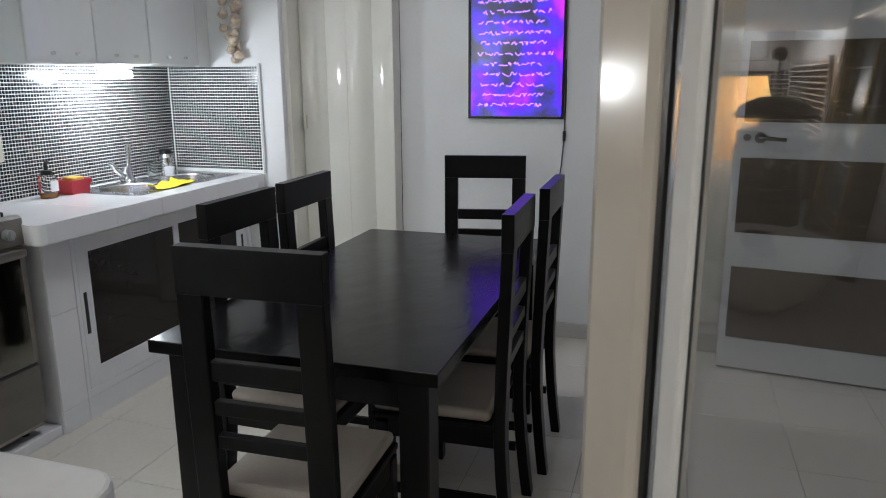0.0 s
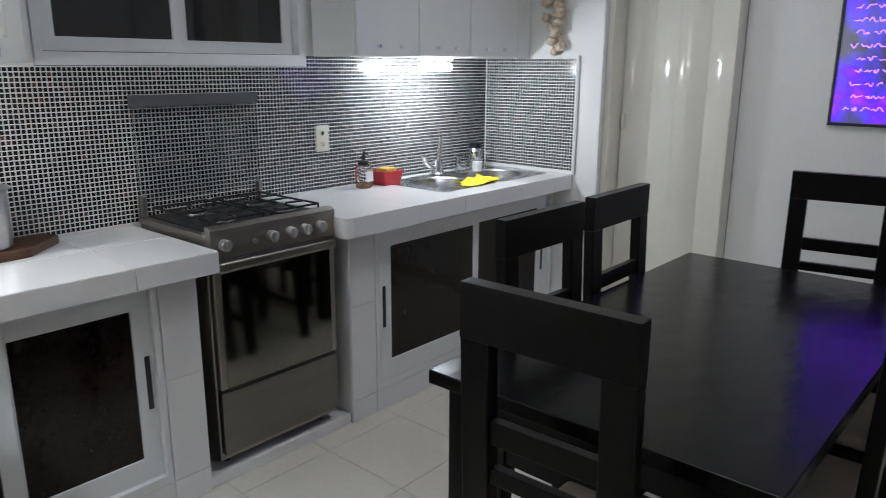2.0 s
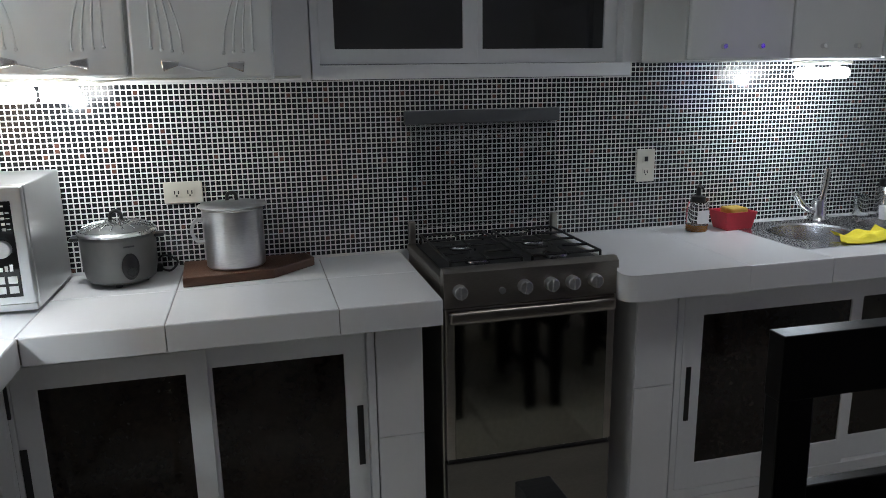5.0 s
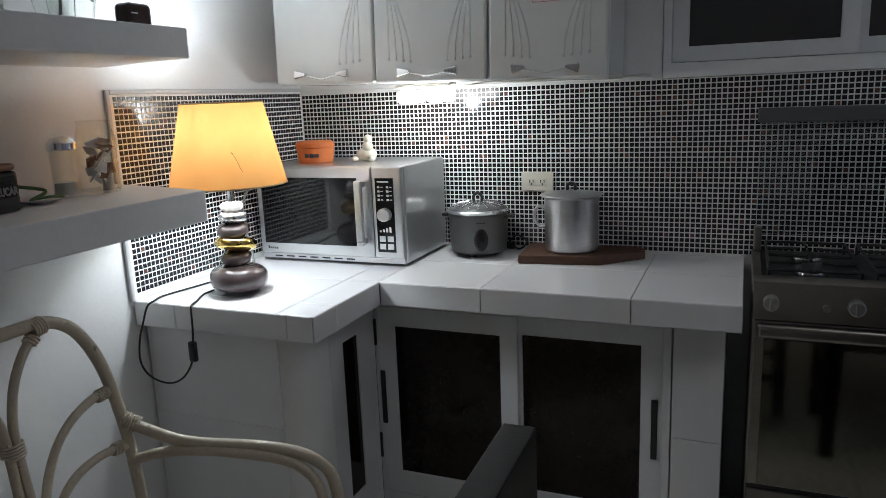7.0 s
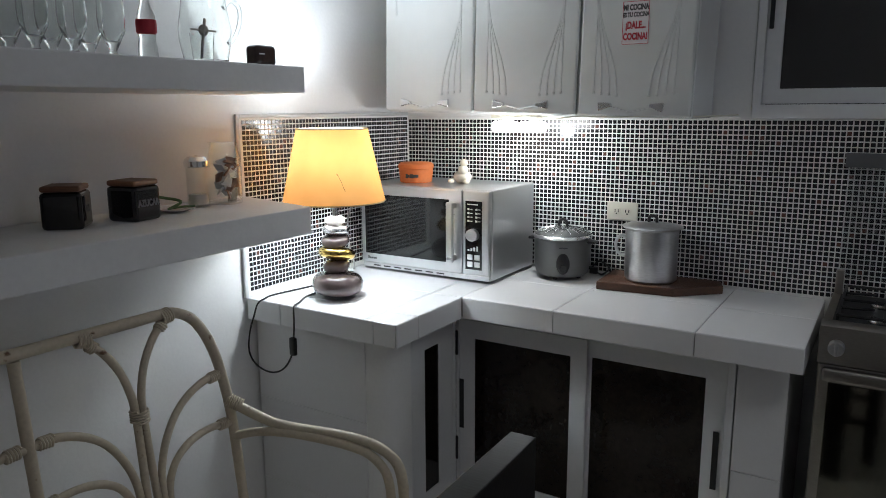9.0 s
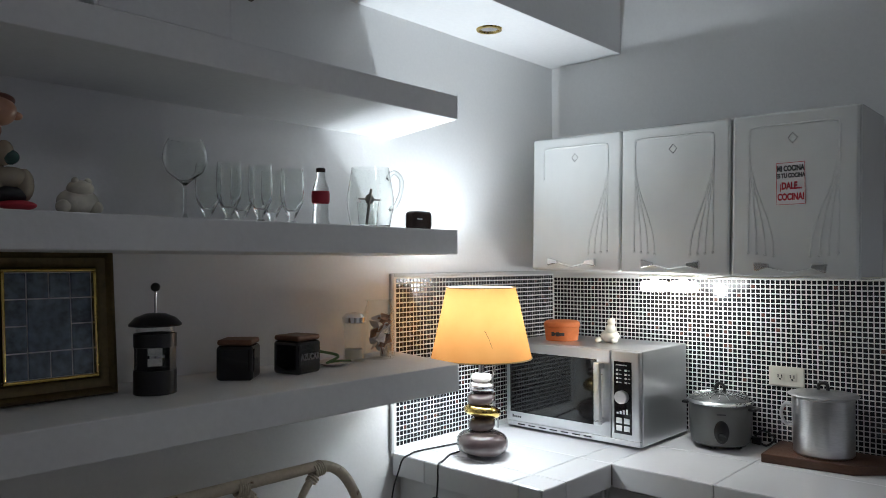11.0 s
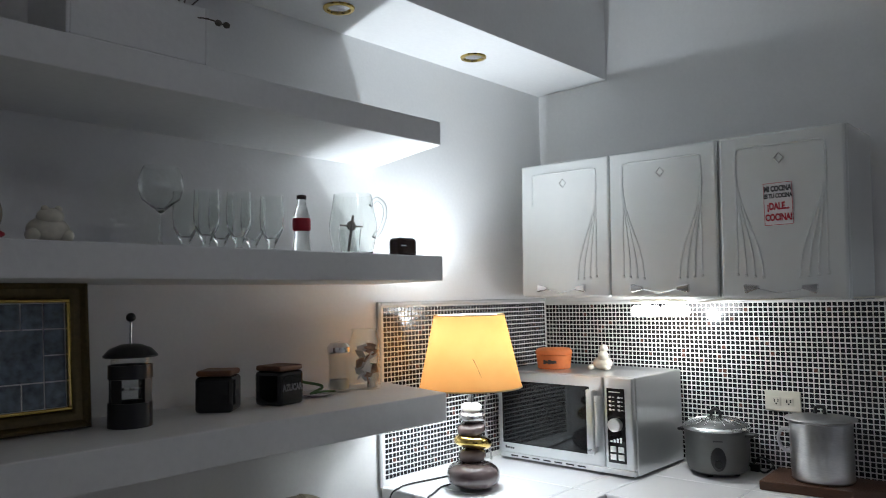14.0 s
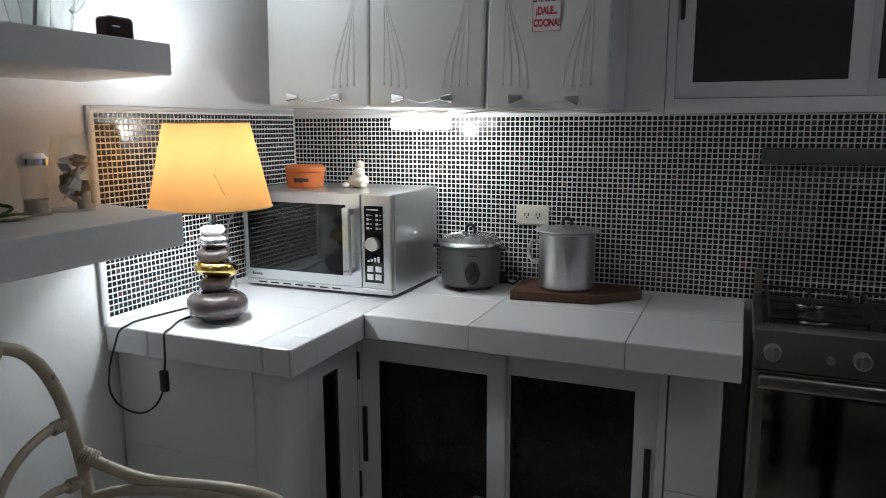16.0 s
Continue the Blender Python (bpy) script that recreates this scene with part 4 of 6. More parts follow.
# ---- stove ----
def stove():
    y0, y1, xf, xb, zt = 4.752, 5.296, -2.405, -2.885, 0.958
    t = thing("gas_stove", (0, 0, 0.0452), "steel gas stove with a glass lid raised against the wall", "stove")
    z = -0.0452
    w = y1 - y0
    part("body", box_bm((xb, y0, z + 0.075), (xf - 0.03, y1, z + 0.905), 0.004), M_STOVE, t)
    for x in (xb + 0.05, xf - 0.08):
        for y in (y0 + 0.05, y1 - 0.05):
            part("foot", cyl_bm((x, y, z + 0.060), 0.016, 0.0295, 12), M_BLACK, t)
    part("kick", box_bm((xf - 0.09, y0 + 0.02, z + 0.048), (xf - 0.08, y1 - 0.02, z + 0.0745)), M_BLACK, t)
    bm = bmesh.new()
    prof = [(xf - 0.029, 0.845), (xf + 0.012, 0.845), (xf + 0.004, 0.945), (xf - 0.012, zt - 0.002), (xf - 0.029, zt - 0.002)]
    va = [bm.verts.new((x, y0, z + h)) for x, h in prof]
    vb = [bm.verts.new((x, y1, z + h)) for x, h in prof]
    bm.faces.new(va)
    bm.faces.new(vb[::-1])
    for k in range(5):
        bm.faces.new((va[k], vb[k], vb[(k + 1) % 5], va[(k + 1) % 5]))
    pn = part("control_panel", bm, M_STOVE, t)
    for y in (4.795, 4.990, 5.072, 5.139, 5.211):
        kb = part("knob", cyl_bm((xf + 0.026, y, z + 0.895), 0.020, 0.030, 20, "x", bev=0.003), M_ALUM, pn, "silver knob")
        part("grip", box_bm((xf + 0.0405, y - 0.004, z + 0.877), (xf + 0.049, y + 0.004, z + 0.913), 0.002), M_ALUM, kb)
    part("igniter", cyl_bm((xf + 0.011, 4.925, z + 0.885), 0.010, 0.012, 12, "x"), M_ALUM, pn)
    # top tray with burners and grates
    bm = bmesh.new()
    bx(bm, (xb, y0 - 0.004, z + 0.9055), (xf - 0.0295, y1 + 0.004, z + 0.930), 0.004)
    part("top_tray", bm, M_STOVE, t)
    part("hob", box_bm((xb + 0.03, y0 + 0.02, z + 0.9302), (xf - 0.035, y1 - 0.02, z + 0.9345), 0.002), M_IRON, t)
    for cx in (xf - 0.14, xb + 0.15):
        for cy in (y0 + 0.145, y1 - 0.145):
            b = part("burner", cyl_bm((cx, cy, z + 0.941), 0.040, 0.013, 24, bev=0.003), M_STEEL, t)
            part("cap", cyl_bm((cx, cy, z + 0.951), 0.028, 0.007, 24, bev=0.002), M_IRON, b)
    for cy in (y0 + 0.145, y1 - 0.145):
        bm = bmesh.new()
        za = z + 0.966
        for dy in (-0.11, 0.11):
            tube(bm, [(xb + 0.045, cy + dy, za), (xf - 0.05, cy + dy, za)], 0.0042, 8, 1)
        for dx in (xb + 0.045, (xb + xf) / 2, xf - 0.05):
            tube(bm, [(dx, cy - 0.11, za), (dx, cy + 0.11, za)], 0.0042, 8, 1)
        for cx in (xf - 0.14, xb + 0.15):
            for ax, ay in ((1, 0), (-1, 0), (0, 1), (0, -1)):
                tube(bm, [(cx + ax * 0.025, cy + ay * 0.025, za + 0.003), (cx + ax * 0.10, cy + ay * 0.11, za)], 0.0042, 8, 1)
        for dx in (xb + 0.045, xf - 0.05):
            for dy in (-0.11, 0.11):
                tube(bm, [(dx, cy + dy, za), (dx, cy + dy, z + 0.9347)], 0.0042, 8, 1)
        part("grate", bm, M_IRON, t, "black wire pan support")
    # oven door, drawer
    d = part("oven_door", box_bm((xf - 0.029, y0 + 0.004, z + 0.362), (xf, y1 - 0.004, z + 0.838), 0.004), M_STOVE, t)
    part("oven_glass", box_bm((xf + 0.0004, y0 + 0.030, z + 0.366), (xf + 0.004, y1 - 0.030, z + 0.790), 0.002), M_OVENGL, d, "dark mirror-like oven glass")
    bm = bmesh.new()
    bx(bm, (xf + 0.0045, y0 + 0.012, z + 0.796), (xf + 0.026, y1 - 0.012, z + 0.834), 0.009, 3)
    part("oven_handle", bm, M_STOVE, d, "wide steel grip")
    # black strip for the shade between oven door and drawer
    part("gap_shade", box_bm((xf - 0.0295, y0 + 0.01, z + 0.350), (xf - 0.006, y1 - 0.01, z + 0.3615)), M_BLACK, t)
    part("drawer", box_bm((xf - 0.029, y0 + 0.004, z + 0.105), (xf, y1 - 0.004, z + 0.3495), 0.004), M_DRAWER, t)
    # glass lid
    for y in (y0 + 0.012, y1 - 0.012):
        part("hinge", box_bm((xb + 0.002, y - 0.012, z + 0.9305), (xb + 0.022, y + 0.012, z + 1.01), 0.004), M_STOVE, t)
    l = part("lid", box_bm((xb + 0.004, y0 + 0.004, z + 0.985), (xb + 0.009, y1 - 0.004, z + 1.335), 0.001), M_LIDGL, t, "smoked glass lid")
    l.visible_shadow = False
    part("lid_trim", box_bm((xb - 0.001, y0 - 0.004, z + 1.3355), (xb + 0.015, y1 + 0.004, z + 1.380), 0.003), mat("grey_trim_dark", (0.10, 0.105, 0.11), 0.4), l, "dark grey edge strip")


stove()


# ---- rattan settee ----
def rattan_settee():
    t = thing("rattan_settee", (0, 0, 0), "cream-painted rattan settee with bound joints, scuffed", "settee")
    yb, mid, bay, side = 3.435, -1.0, 0.256, 0.265

    def back(x, z):
        """A point of the leaning back."""
        return (x, 3.405 + 0.11 * (1.02 - z), z)

    def rod(pts, rr, name="rod"):
        part(name, tube_bm(pts, rr, 10, 6, 0.06), M_RATTAN, t)

    def wrap(at, d, rr, n=5):
        bm = bmesh.new()
        d = Vector(d).normalized()
        u = d.orthogonal().normalized()
        v = d.cross(u)
        turns = [(i / 10, i * math.pi / 5) for i in range(10 * n + 1)]
        tube(bm, [Vector(at) + d * (q - n / 2) * 0.0062 + rr * (math.cos(a) * u + math.sin(a) * v) for q, a in turns], 0.0030, 5, 1)
        part("binding", bm, M_RATTAN, t, "wound cane binding")

    # outer hoop: up one end leg, along the top rail and down the other
    half = [(0.255, 0.0), (0.262, 0.22), (0.265, 0.45), (0.265, 0.64), (0.262, 0.74), (0.251, 0.83), (0.236, 0.90), (0.215, 0.955), (0.185, 1.000), (0.145, 1.026), (0.10, 1.034)]
    line = [back(mid - bay - d, z) for d, z in half] + [back(mid - bay, 1.035), back(mid - 0.10, 1.036), back(mid + 0.10, 1.036), back(mid + bay, 1.035)]
    rod(line + [back(mid + bay + d, z) for d, z in reversed(half)], 0.0135, "hoop")
    rod([back(mid, z) for z in (0.0, 0.40, 0.70, 0.90, 1.022)], 0.0125, "post")
    for cx in (mid - bay, mid + bay):
        for s in (-1, 1):
            # middle pair: bound together, then parting towards the top rail
            rod([back(cx + s * d, z) for d, z in ((0.020, 0.40), (0.013, 0.62), (0.0105, 0.72), (0.0095, 0.815), (0.014, 0.87), (0.034, 0.935), (0.070, 0.990), (0.108, 1.020))], 0.0095)
            rod([back(cx + s * d, z) for d, z in ((0.038, 0.40), (0.030, 0.60), (0.042, 0.69), (0.080, 0.765), (0.130, 0.812), (0.195, 0.838), (0.252, 0.838))], 0.0095)
            rod([back(cx + s * d, z) for d, z in ((0.056, 0.40), (0.046, 0.58), (0.066, 0.655), (0.115, 0.697), (0.185, 0.712), (0.256, 0.702))], 0.0095)
            wrap(back(cx + s * 0.106, 1.028), (s * 0.95, 0, 0.15), 0.0175, 5)
            wrap(back(cx + s * 0.090, 1.006), (s * 0.7, 0, 0.55), 0.0125, 3)
            wrap(back(cx + s * 0.222, 0.839), (1, 0, s * 0.05), 0.0125, 5)
            wrap(back(cx + s * 0.230, 0.708), (1, 0, -s * 0.08), 0.0125, 4)
        wrap(back(cx, 0.815), (0, -0.1, 1), 0.0205, 5)
        seat = lathe([(0.0, 0.0), (0.24, 0.0), (0.25, 0.012), (0.253, 0.03), (0.245, 0.05), (0.2, 0.058), (0, 0.06)], 28, (cx, yb + 0.255, 0.375), 1.0, 0.90)
        part("seat", seat, M_RATTAN, t)
    # arms: two rods side by side, curling down to the front leg
    for s in (-1, 1):
        ex, o = mid + s * (bay + side - 0.003), s * 0.13
        rod([(ex - s * 0.004, yb, 0.768), (ex + o * 0.12, yb + 0.05, 0.738), (ex + o * 0.40, yb + 0.14, 0.704), (ex + o * 0.80, yb + 0.32, 0.694), (ex + o * 0.98, yb + 0.42, 0.668), (ex + o * 1.06, yb + 0.462, 0.60), (ex + o, yb + 0.468, 0.42),
             (ex + o * 0.88, yb + 0.455, 0.0)], 0.0135, "arm")
        rod([(ex, yb + 0.012, 0.664), (ex + o * 0.2, yb + 0.08, 0.682), (ex + o * 0.42, yb + 0.18, 0.688), (ex + o * 0.72, yb + 0.33, 0.676), (ex + o * 0.84, yb + 0.405, 0.648), (ex + o * 0.89, yb + 0.44, 0.58), (ex + o * 0.86, yb + 0.445, 0.40)], 0.0120, "arm")
        wrap((ex + o * 0.04, yb + 0.014, 0.757), (o * 0.25, 0.05, -0.035), 0.0165, 6)


rattan_settee()

# ---- things on the worktop ----
Z = 0.9003


def blob(r, h, sx, sy, p=2.6):
    """A flattened pebble profile."""
    return [(r * math.cos(a) ** (2 / p) if math.cos(a) > 1e-6 else 0, h / 2 + h / 2 * math.copysign(abs(math.sin(a)) ** (2 / p), math.sin(a))) for a in [-math.pi / 2 + math.pi * i / 14 for i in range(15)]]


t = thing("table_lamp", (LAMP[0], LAMP[1], Z), "lit table lamp of stacked glazed pebbles with a yellow shade", "lamp")
zz = 0.0
for r, h, sx, sy, m, tilt, dx in ((0.100, 0.088, 1.0, 0.86, M_MAUVE, -4, 0.002), (0.051, 0.043, 1.0, 0.9, M_MAUVE, 3, 0.004), (0.073, 0.046, 1.0, 0.85, M_GOLD, -10, -0.003),
                                  (0.056, 0.045, 1.0, 0.85, M_MAUVE, 4, -0.006), (0.049, 0.038, 1.0, 0.9, M_SILVER, -4, 0.0), (0.038, 0.030, 1.0, 0.9, M_WHITEGL, 0, 0)):
    part("pebble", lathe(blob(r, h, sx, sy), 30, (0, 0, 0), sx, sy), m, t, m=pose(dx * 0.7, dx * 0.7, zz, tilt * 0.7, tilt, 35))
    zz += h - 0.003
part("neck", cyl_bm((0, 0, zz + 0.036), 0.011, 0.076, 16), M_CHROME, t)
part("bulb", lathe([(0.0, 0.0), (0.014, 0.0), (0.015, 0.03), (0.028, 0.06), (0.030, 0.08), (0.022, 0.103), (0, 0.112)], 20, (0, 0, 0.372)), M_BULB, t, "glowing bulb").visible_shadow = False
ZS0, ZS1, RS0, RS1 = 0.326, 0.560, 0.168, 0.116
bm = bmesh.new()
prof = [(RS0 + (RS1 - RS0) * k / 10, ZS0 + (ZS1 - ZS0) * k / 10) for k in range(11)]
ringo = lathe(prof, 48)
sh = part("shade", ringo, M_SHADE, t, "yellow parchment shade, faintly cracked")
part("lining", lathe([(r_ - 0.003, z_) for r_, z_ in prof], 48), M_ADDED_LINING, sh, "unseen white liner added to keep the light neutral")
M_RIM = mat("shade_rim", (0.45, 0.30, 0.12), 0.6)
for rr, z in ((RS0, ZS0), (RS1, ZS1)):
    part("rim", tube_bm([(rr * math.cos(2 * math.pi * i / 40), rr * math.sin(2 * math.pi * i / 40), z) for i in range(41)], 0.0022, 6, 1), M_RIM, sh)


def on_shade(a, z):
    r_ = RS0 + 0.0005 + (RS1 - RS0) * (z - ZS0) / (ZS1 - ZS0)
    return (r_ * math.cos(math.radians(a)), r_ * math.sin(math.radians(a)), z)


part("crack", tube_bm([on_shade(46, 0.418), on_shade(49, 0.402), on_shade(51, 0.386), on_shade(53, 0.372)], 0.0006, 5, 3), M_BROWN, sh, "fine dark crack")
part("crack", tube_bm([on_shade(44, 0.426), on_shade(46, 0.420)], 0.0010, 5, 2), M_BROWN, sh, "fine dark crack")
bm = bmesh.new()
for k in range(3):
    a = 2 * math.pi * k / 3
    tube(bm, [(0.012 * math.cos(a), 0.012 * math.sin(a), 0.345), ((RS1 - 0.002) * math.cos(a), (RS1 - 0.002) * math.sin(a), ZS1 - 0.012)], 0.0015, 5, 1)
part("shade_carrier", bm, M_CHROME, sh)
# lamp cord over the edge, with its switch
t = thing("black_cable", (0, 0, 0), "thin black electric cable with a switch over the worktop edge", "cord")
CX = LX + 0.018
part("cable", tube_bm([(-2.09, 3.235, 0.9036), (-2.04, 3.238, 0.9036), (-1.97, 3.272, 0.904), (-1.932, 3.288, 0.905), (CX - 0.004, 3.294, 0.893), (CX, 3.297, 0.855), (CX, 3.292, 0.80), (CX, 3.278, 0.735), (CX, 3.238, 0.685), (CX, 3.182, 0.664),
                       (CX, 3.118, 0.678), (CX, 3.086, 0.72), (CX, 3.094, 0.79), (CX, 3.118, 0.85), (CX - 0.004, 3.135, 0.893), (-1.945, 3.142, 0.905), (-2.00, 3.128, 0.904), (-2.13, 3.150, 0.9038), (-2.26, 3.17, 0.9038)], 0.003, 8, 5), M_CORD, t)
part("switch", box_bm((CX - 0.008, 3.277, 0.742), (CX + 0.008, 3.301, 0.802), 0.005), M_BLACK, t)

# microwave
t = thing("microwave", (-2.497, 3.118, Z), "stainless steel microwave oven with a dial and dark door glass", "microwave")
t.scale = (1, 1.085, 1)
part("case", box_bm((-0.365, 0, 0.012), (-0.022, 0.528, 0.338), 0.004), M_MWSTEEL, t)
for x in (-0.33, -0.06):
    for y in (0.04, 0.49):
        part("foot", cyl_bm((x, y, 0.0058), 0.012, 0.0115, 12), M_BLACK, t)
part("vent_strip", box_bm((-0.0215, 0.004, 0.012), (-0.006, 0.524, 0.030), 0.002), M_MWSTEEL, t)
for k in range(7):
    part("vent_slot", box_bm((-0.0058, 0.05 + 0.045 * k, 0.018), (-0.0050, 0.08 + 0.045 * k, 0.023)), M_BLACK, t)
d = part("door", box_bm((-0.0215, 0.002, 0.032), (0, 0.425, 0.336), 0.004), M_MWSTEEL, t)
part("door_glass", box_bm((0.0003, 0.022, 0.068), (0.003, 0.375, 0.300), 0.001), M_BLACKG, d, "black reflecting door glass")
bm = bmesh.new()
bx(bm, (0.026, 0.382, 0.075), (0.040, 0.408, 0.295), 0.005, 3)
bx(bm, (0.0003, 0.386, 0.080), (0.027, 0.404, 0.100), 0.003)
bx(bm, (0.0003, 0.386, 0.270), (0.027, 0.404, 0.290), 0.003)
part("door_handle", bm, M_MWSTEEL, d, "steel bar handle")
bm = bmesh.new()
for k in range(5):
    bx(bm, (0.0004, 0.03 + 0.008 * k, 0.046), (0.0008, 0.036 + 0.008 * k, 0.053 + 0.004 * (k == 0)))
part("badge", bm, M_BARS, d)
p = part("control_panel", box_bm((-0.0215, 0.427, 0.032), (0, 0.526, 0.336), 0.004), M_MWSTEEL, t)
part("keypad", box_bm((0.0003, 0.438, 0.052), (0.002, 0.500, 0.300), 0.001), M_BLACKG, p, "black keypad")
k = part("dial", cyl_bm((0.012, 0.470, 0.180), 0.022, 0.022, 26, "x", bev=0.003), M_ALUM, p, "round silver dial")
for j in range(2):
    for i in range(2):
        part("key", box_bm((0.0022, 0.446 + 0.027 * i, 0.062 + 0.026 * j), (0.0035, 0.466 + 0.027 * i, 0.081 + 0.026 * j), 0.001), M_WPRINT, p)
bm = bmesh.new()
for j in range(4):
    bx(bm, (0.0022, 0.447 + 0.011 * j, 0.120), (0.0026, 0.454 + 0.011 * j, 0.126 + 0.004 * j))
    for i in range(2):
        bx(bm, (0.0022, 0.446 + 0.03 * i, 0.225 + 0.014 * j), (0.0026, 0.454 + 0.03 * i, 0.232 + 0.014 * j))
        bx(bm, (0.0022, 0.457 + 0.03 * i, 0.227 + 0.014 * j), (0.0026, 0.465 + 0.03 * i, 0.230 + 0.014 * j))
bx(bm, (0.0022, 0.446, 0.286), (0.0026, 0.485, 0.290))
part("print", bm, M_WPRINT, p)
MWT = Z + 0.338

t = thing("terracotta_pot", (-2.655, 3.275, MWT + 0.0004), "small orange terracotta pot with a flat lid", "pot")
part("body", lathe([(0, 0), (0.060, 0.0), (0.063, 0.004), (0.068, 0.052), (0.066, 0.054), (0, 0.054)], 36), M_TERRA, t)
part("lid", lathe([(0, 0.0545), (0.0695, 0.0545), (0.071, 0.060), (0.069, 0.070), (0.060, 0.077), (0, 0.079)], 36), M_TERRA, t)
bm = bmesh.new()
for j, (a, w_) in enumerate(((-0.30, 0.010), (-0.14, 0.009), (0.10, 0.012), (0.27, 0.009), (0.41, 0.008), (0.55, 0.009))):
    q = 0.0665
    ang = 0.25 + a * 0.75
    c, s_ = math.cos(ang), math.sin(ang)
    r_ = bmesh.ops.create_cube(bm, size=1)
    bmesh.ops.transform(bm, matrix=Matrix.Translation((q * c, q * s_, 0.028)) @ Matrix.Rotation(ang, 4, "Z") @ Matrix.Diagonal((0.002, w_, 0.016 if j in (0, 2) else 0.011, 1)), verts=r_["verts"])
part("print", bm, M_BARS, t)
bm = bmesh.new()
ball(bm, (0, 0, 0.024), 0.030, 1.1, 1.25, 0.85)
ball(bm, (0.012, 0.01, 0.052), 0.020, 1.1, 1.0, 1.0)
ball(bm, (0.010, 0.012, 0.078), 0.016, 1.0, 1.0, 1.0)
for a in ((0.03, 0.035, 0.010), (0.035, -0.03, 0.010), (0.0, -0.048, 0.009)):
    ball(bm, a, 0.012, 1.4, 1.0, 0.8)
solid("animal_figurine", bm, M_CREAM, "small cream ceramic figurine on the microwave", "figurine").location = (-2.70, 3.462, MWT + 0.0008)

# rice cooker
t = thing("rice_cooker", (-2.778, 3.850, Z), "grey rice cooker with a glass lid", "rice cooker")
t.scale = (1.08, 1.08, 1.14)
part("body", lathe([(0, 0.010), (0.080, 0.010), (0.090, 0.018), (0.096, 0.05), (0.098, 0.125), (0.094, 0.132), (0, 0.132)], 40), M_COOKER, t)
for k in range(4):
    part("foot", cyl_bm((0.06 * math.cos(k * 1.57), 0.06 * math.sin(k * 1.57), 0.0052), 0.009, 0.010, 10), M_BLACK, t)
part("rim", lathe([(0.090, 0.1325), (0.102, 0.134), (0.103, 0.140), (0.097, 0.144), (0.090, 0.1425)], 40), M_CHROME, t)
part("glass_lid", lathe([(0.096, 0.1445), (0.085, 0.152), (0.05, 0.162), (0.0, 0.166)], 40), M_LIDDARK, t, "domed glass lid")
for k in range(18):
    a = 2 * math.pi * k / 18
    part("lid_rib", tube_bm([(q * math.cos(a), q * math.sin(a), h) for q, h in ((0.030, 0.1650), (0.060, 0.1610), (0.086, 0.1535))], 0.0012, 5, 2), M_CHROME, t)
lk = part("lid_knob", tube_bm([(0.0, -0.014, 0.166), (0, -0.013, 0.182), (0, 0, 0.190), (0, 0.013, 0.182), (0, 0.014, 0.166)], 0.005), M_BLACK, t)
for s in (-1, 1):
    part("side_handle", box_bm((-0.022, s * 0.095, 0.118), (0.022, s * 0.122, 0.127), 0.004), M_BLACK, t)
bm = ball(bmesh.new(), (0.004, 0, 0.058), 0.020, 0.5, 1.15, 1.75, 20)
sw = part("switch_plate", bm, M_BLACK, t, m=pose(0.0915 * math.cos(0.42), 0.0915 * math.sin(0.42), 0, 0, 0, 24))
part("lever", cyl_bm((0.013, 0, 0.046), 0.012, 0.007, 16, "x"), M_BLACKG, sw)
part("badge", box_bm((0.0970, -0.014, 0.108), (0.0985, 0.014, 0.112)), M_BARS, t, m=pose(0, 0, 0, 0, 0, 24))

# board and aluminium pot
bm = bmesh.new()
f = bm.faces.new([bm.verts.new((x, y, 0)) for x, y in ((-2.646, 4.033), (-2.674, 4.292), (-2.80, 4.425), (-2.866, 4.405), (-2.866, 4.020))])
e = bmesh.ops.extrude_face_region(bm, geom=[f])
bmesh.ops.translate(bm, vec=(0, 0, 0.028), verts=[v for v in e["geom"] if isinstance(v, bmesh.types.BMVert)])
bmesh.ops.recalc_face_normals(bm, faces=bm.faces)
bmesh.ops.bevel(bm, geom=list(bm.edges), offset=0.003, segments=2, affect="EDGES", profile=0.5)
solid("cutting_board", bm, M_BOARD, "dark reddish-brown wooden board under the pot", "cutting board").location = (0, 0, Z)
t = thing("aluminium_pot", (-2.775, 4.184, Z + 0.0285), "tall dull aluminium pot with a lid", "pot")
part("body", lathe([(0, 0), (0.084, 0.0), (0.089, 0.006), (0.090, 0.178), (0.093, 0.181), (0.090, 0.1845), (0, 0.1845)], 44), M_ALUM, t)
part("lid", lathe([(0.0, 0.185), (0.101, 0.185), (0.104, 0.188), (0.101, 0.191), (0.080, 0.194), (0.03, 0.202), (0, 0.203)], 44), M_ALUM, t)
part("lid_knob", tube_bm([(0, -0.014, 0.202), (0, -0.012, 0.220), (0, 0.0, 0.225), (0, 0.012, 0.220), (0, 0.014, 0.202)], 0.0055), M_BLACK, t)
for a in (-80,):
    part("handle", tube_bm([(0.087, 0, 0.145), (0.112, 0, 0.148), (0.124, 0, 0.118), (0.112, 0, 0.086), (0.087, 0, 0.082)], 0.0055), M_ALUM, t, m=pose(0, 0, 0, 0, 0, a))
t = thing("appliance_cord", (0, 0, 0), "black power cord behind the cooker", "cord")
part("cable", tube_bm([(-2.885, 3.90, 0.935), (-2.87, 3.95, 0.91), (-2.86, 3.98, 0.905), (-2.875, 4.0, 0.93), (-2.88, 3.96, 0.95), (-2.885, 3.93, 0.925)], 0.0035), M_CORD, t)
part("plug", box_bm((-2.885, 3.925, 0.9005), (-2.865, 3.955, 0.925), 0.004), M_BLACK, t)
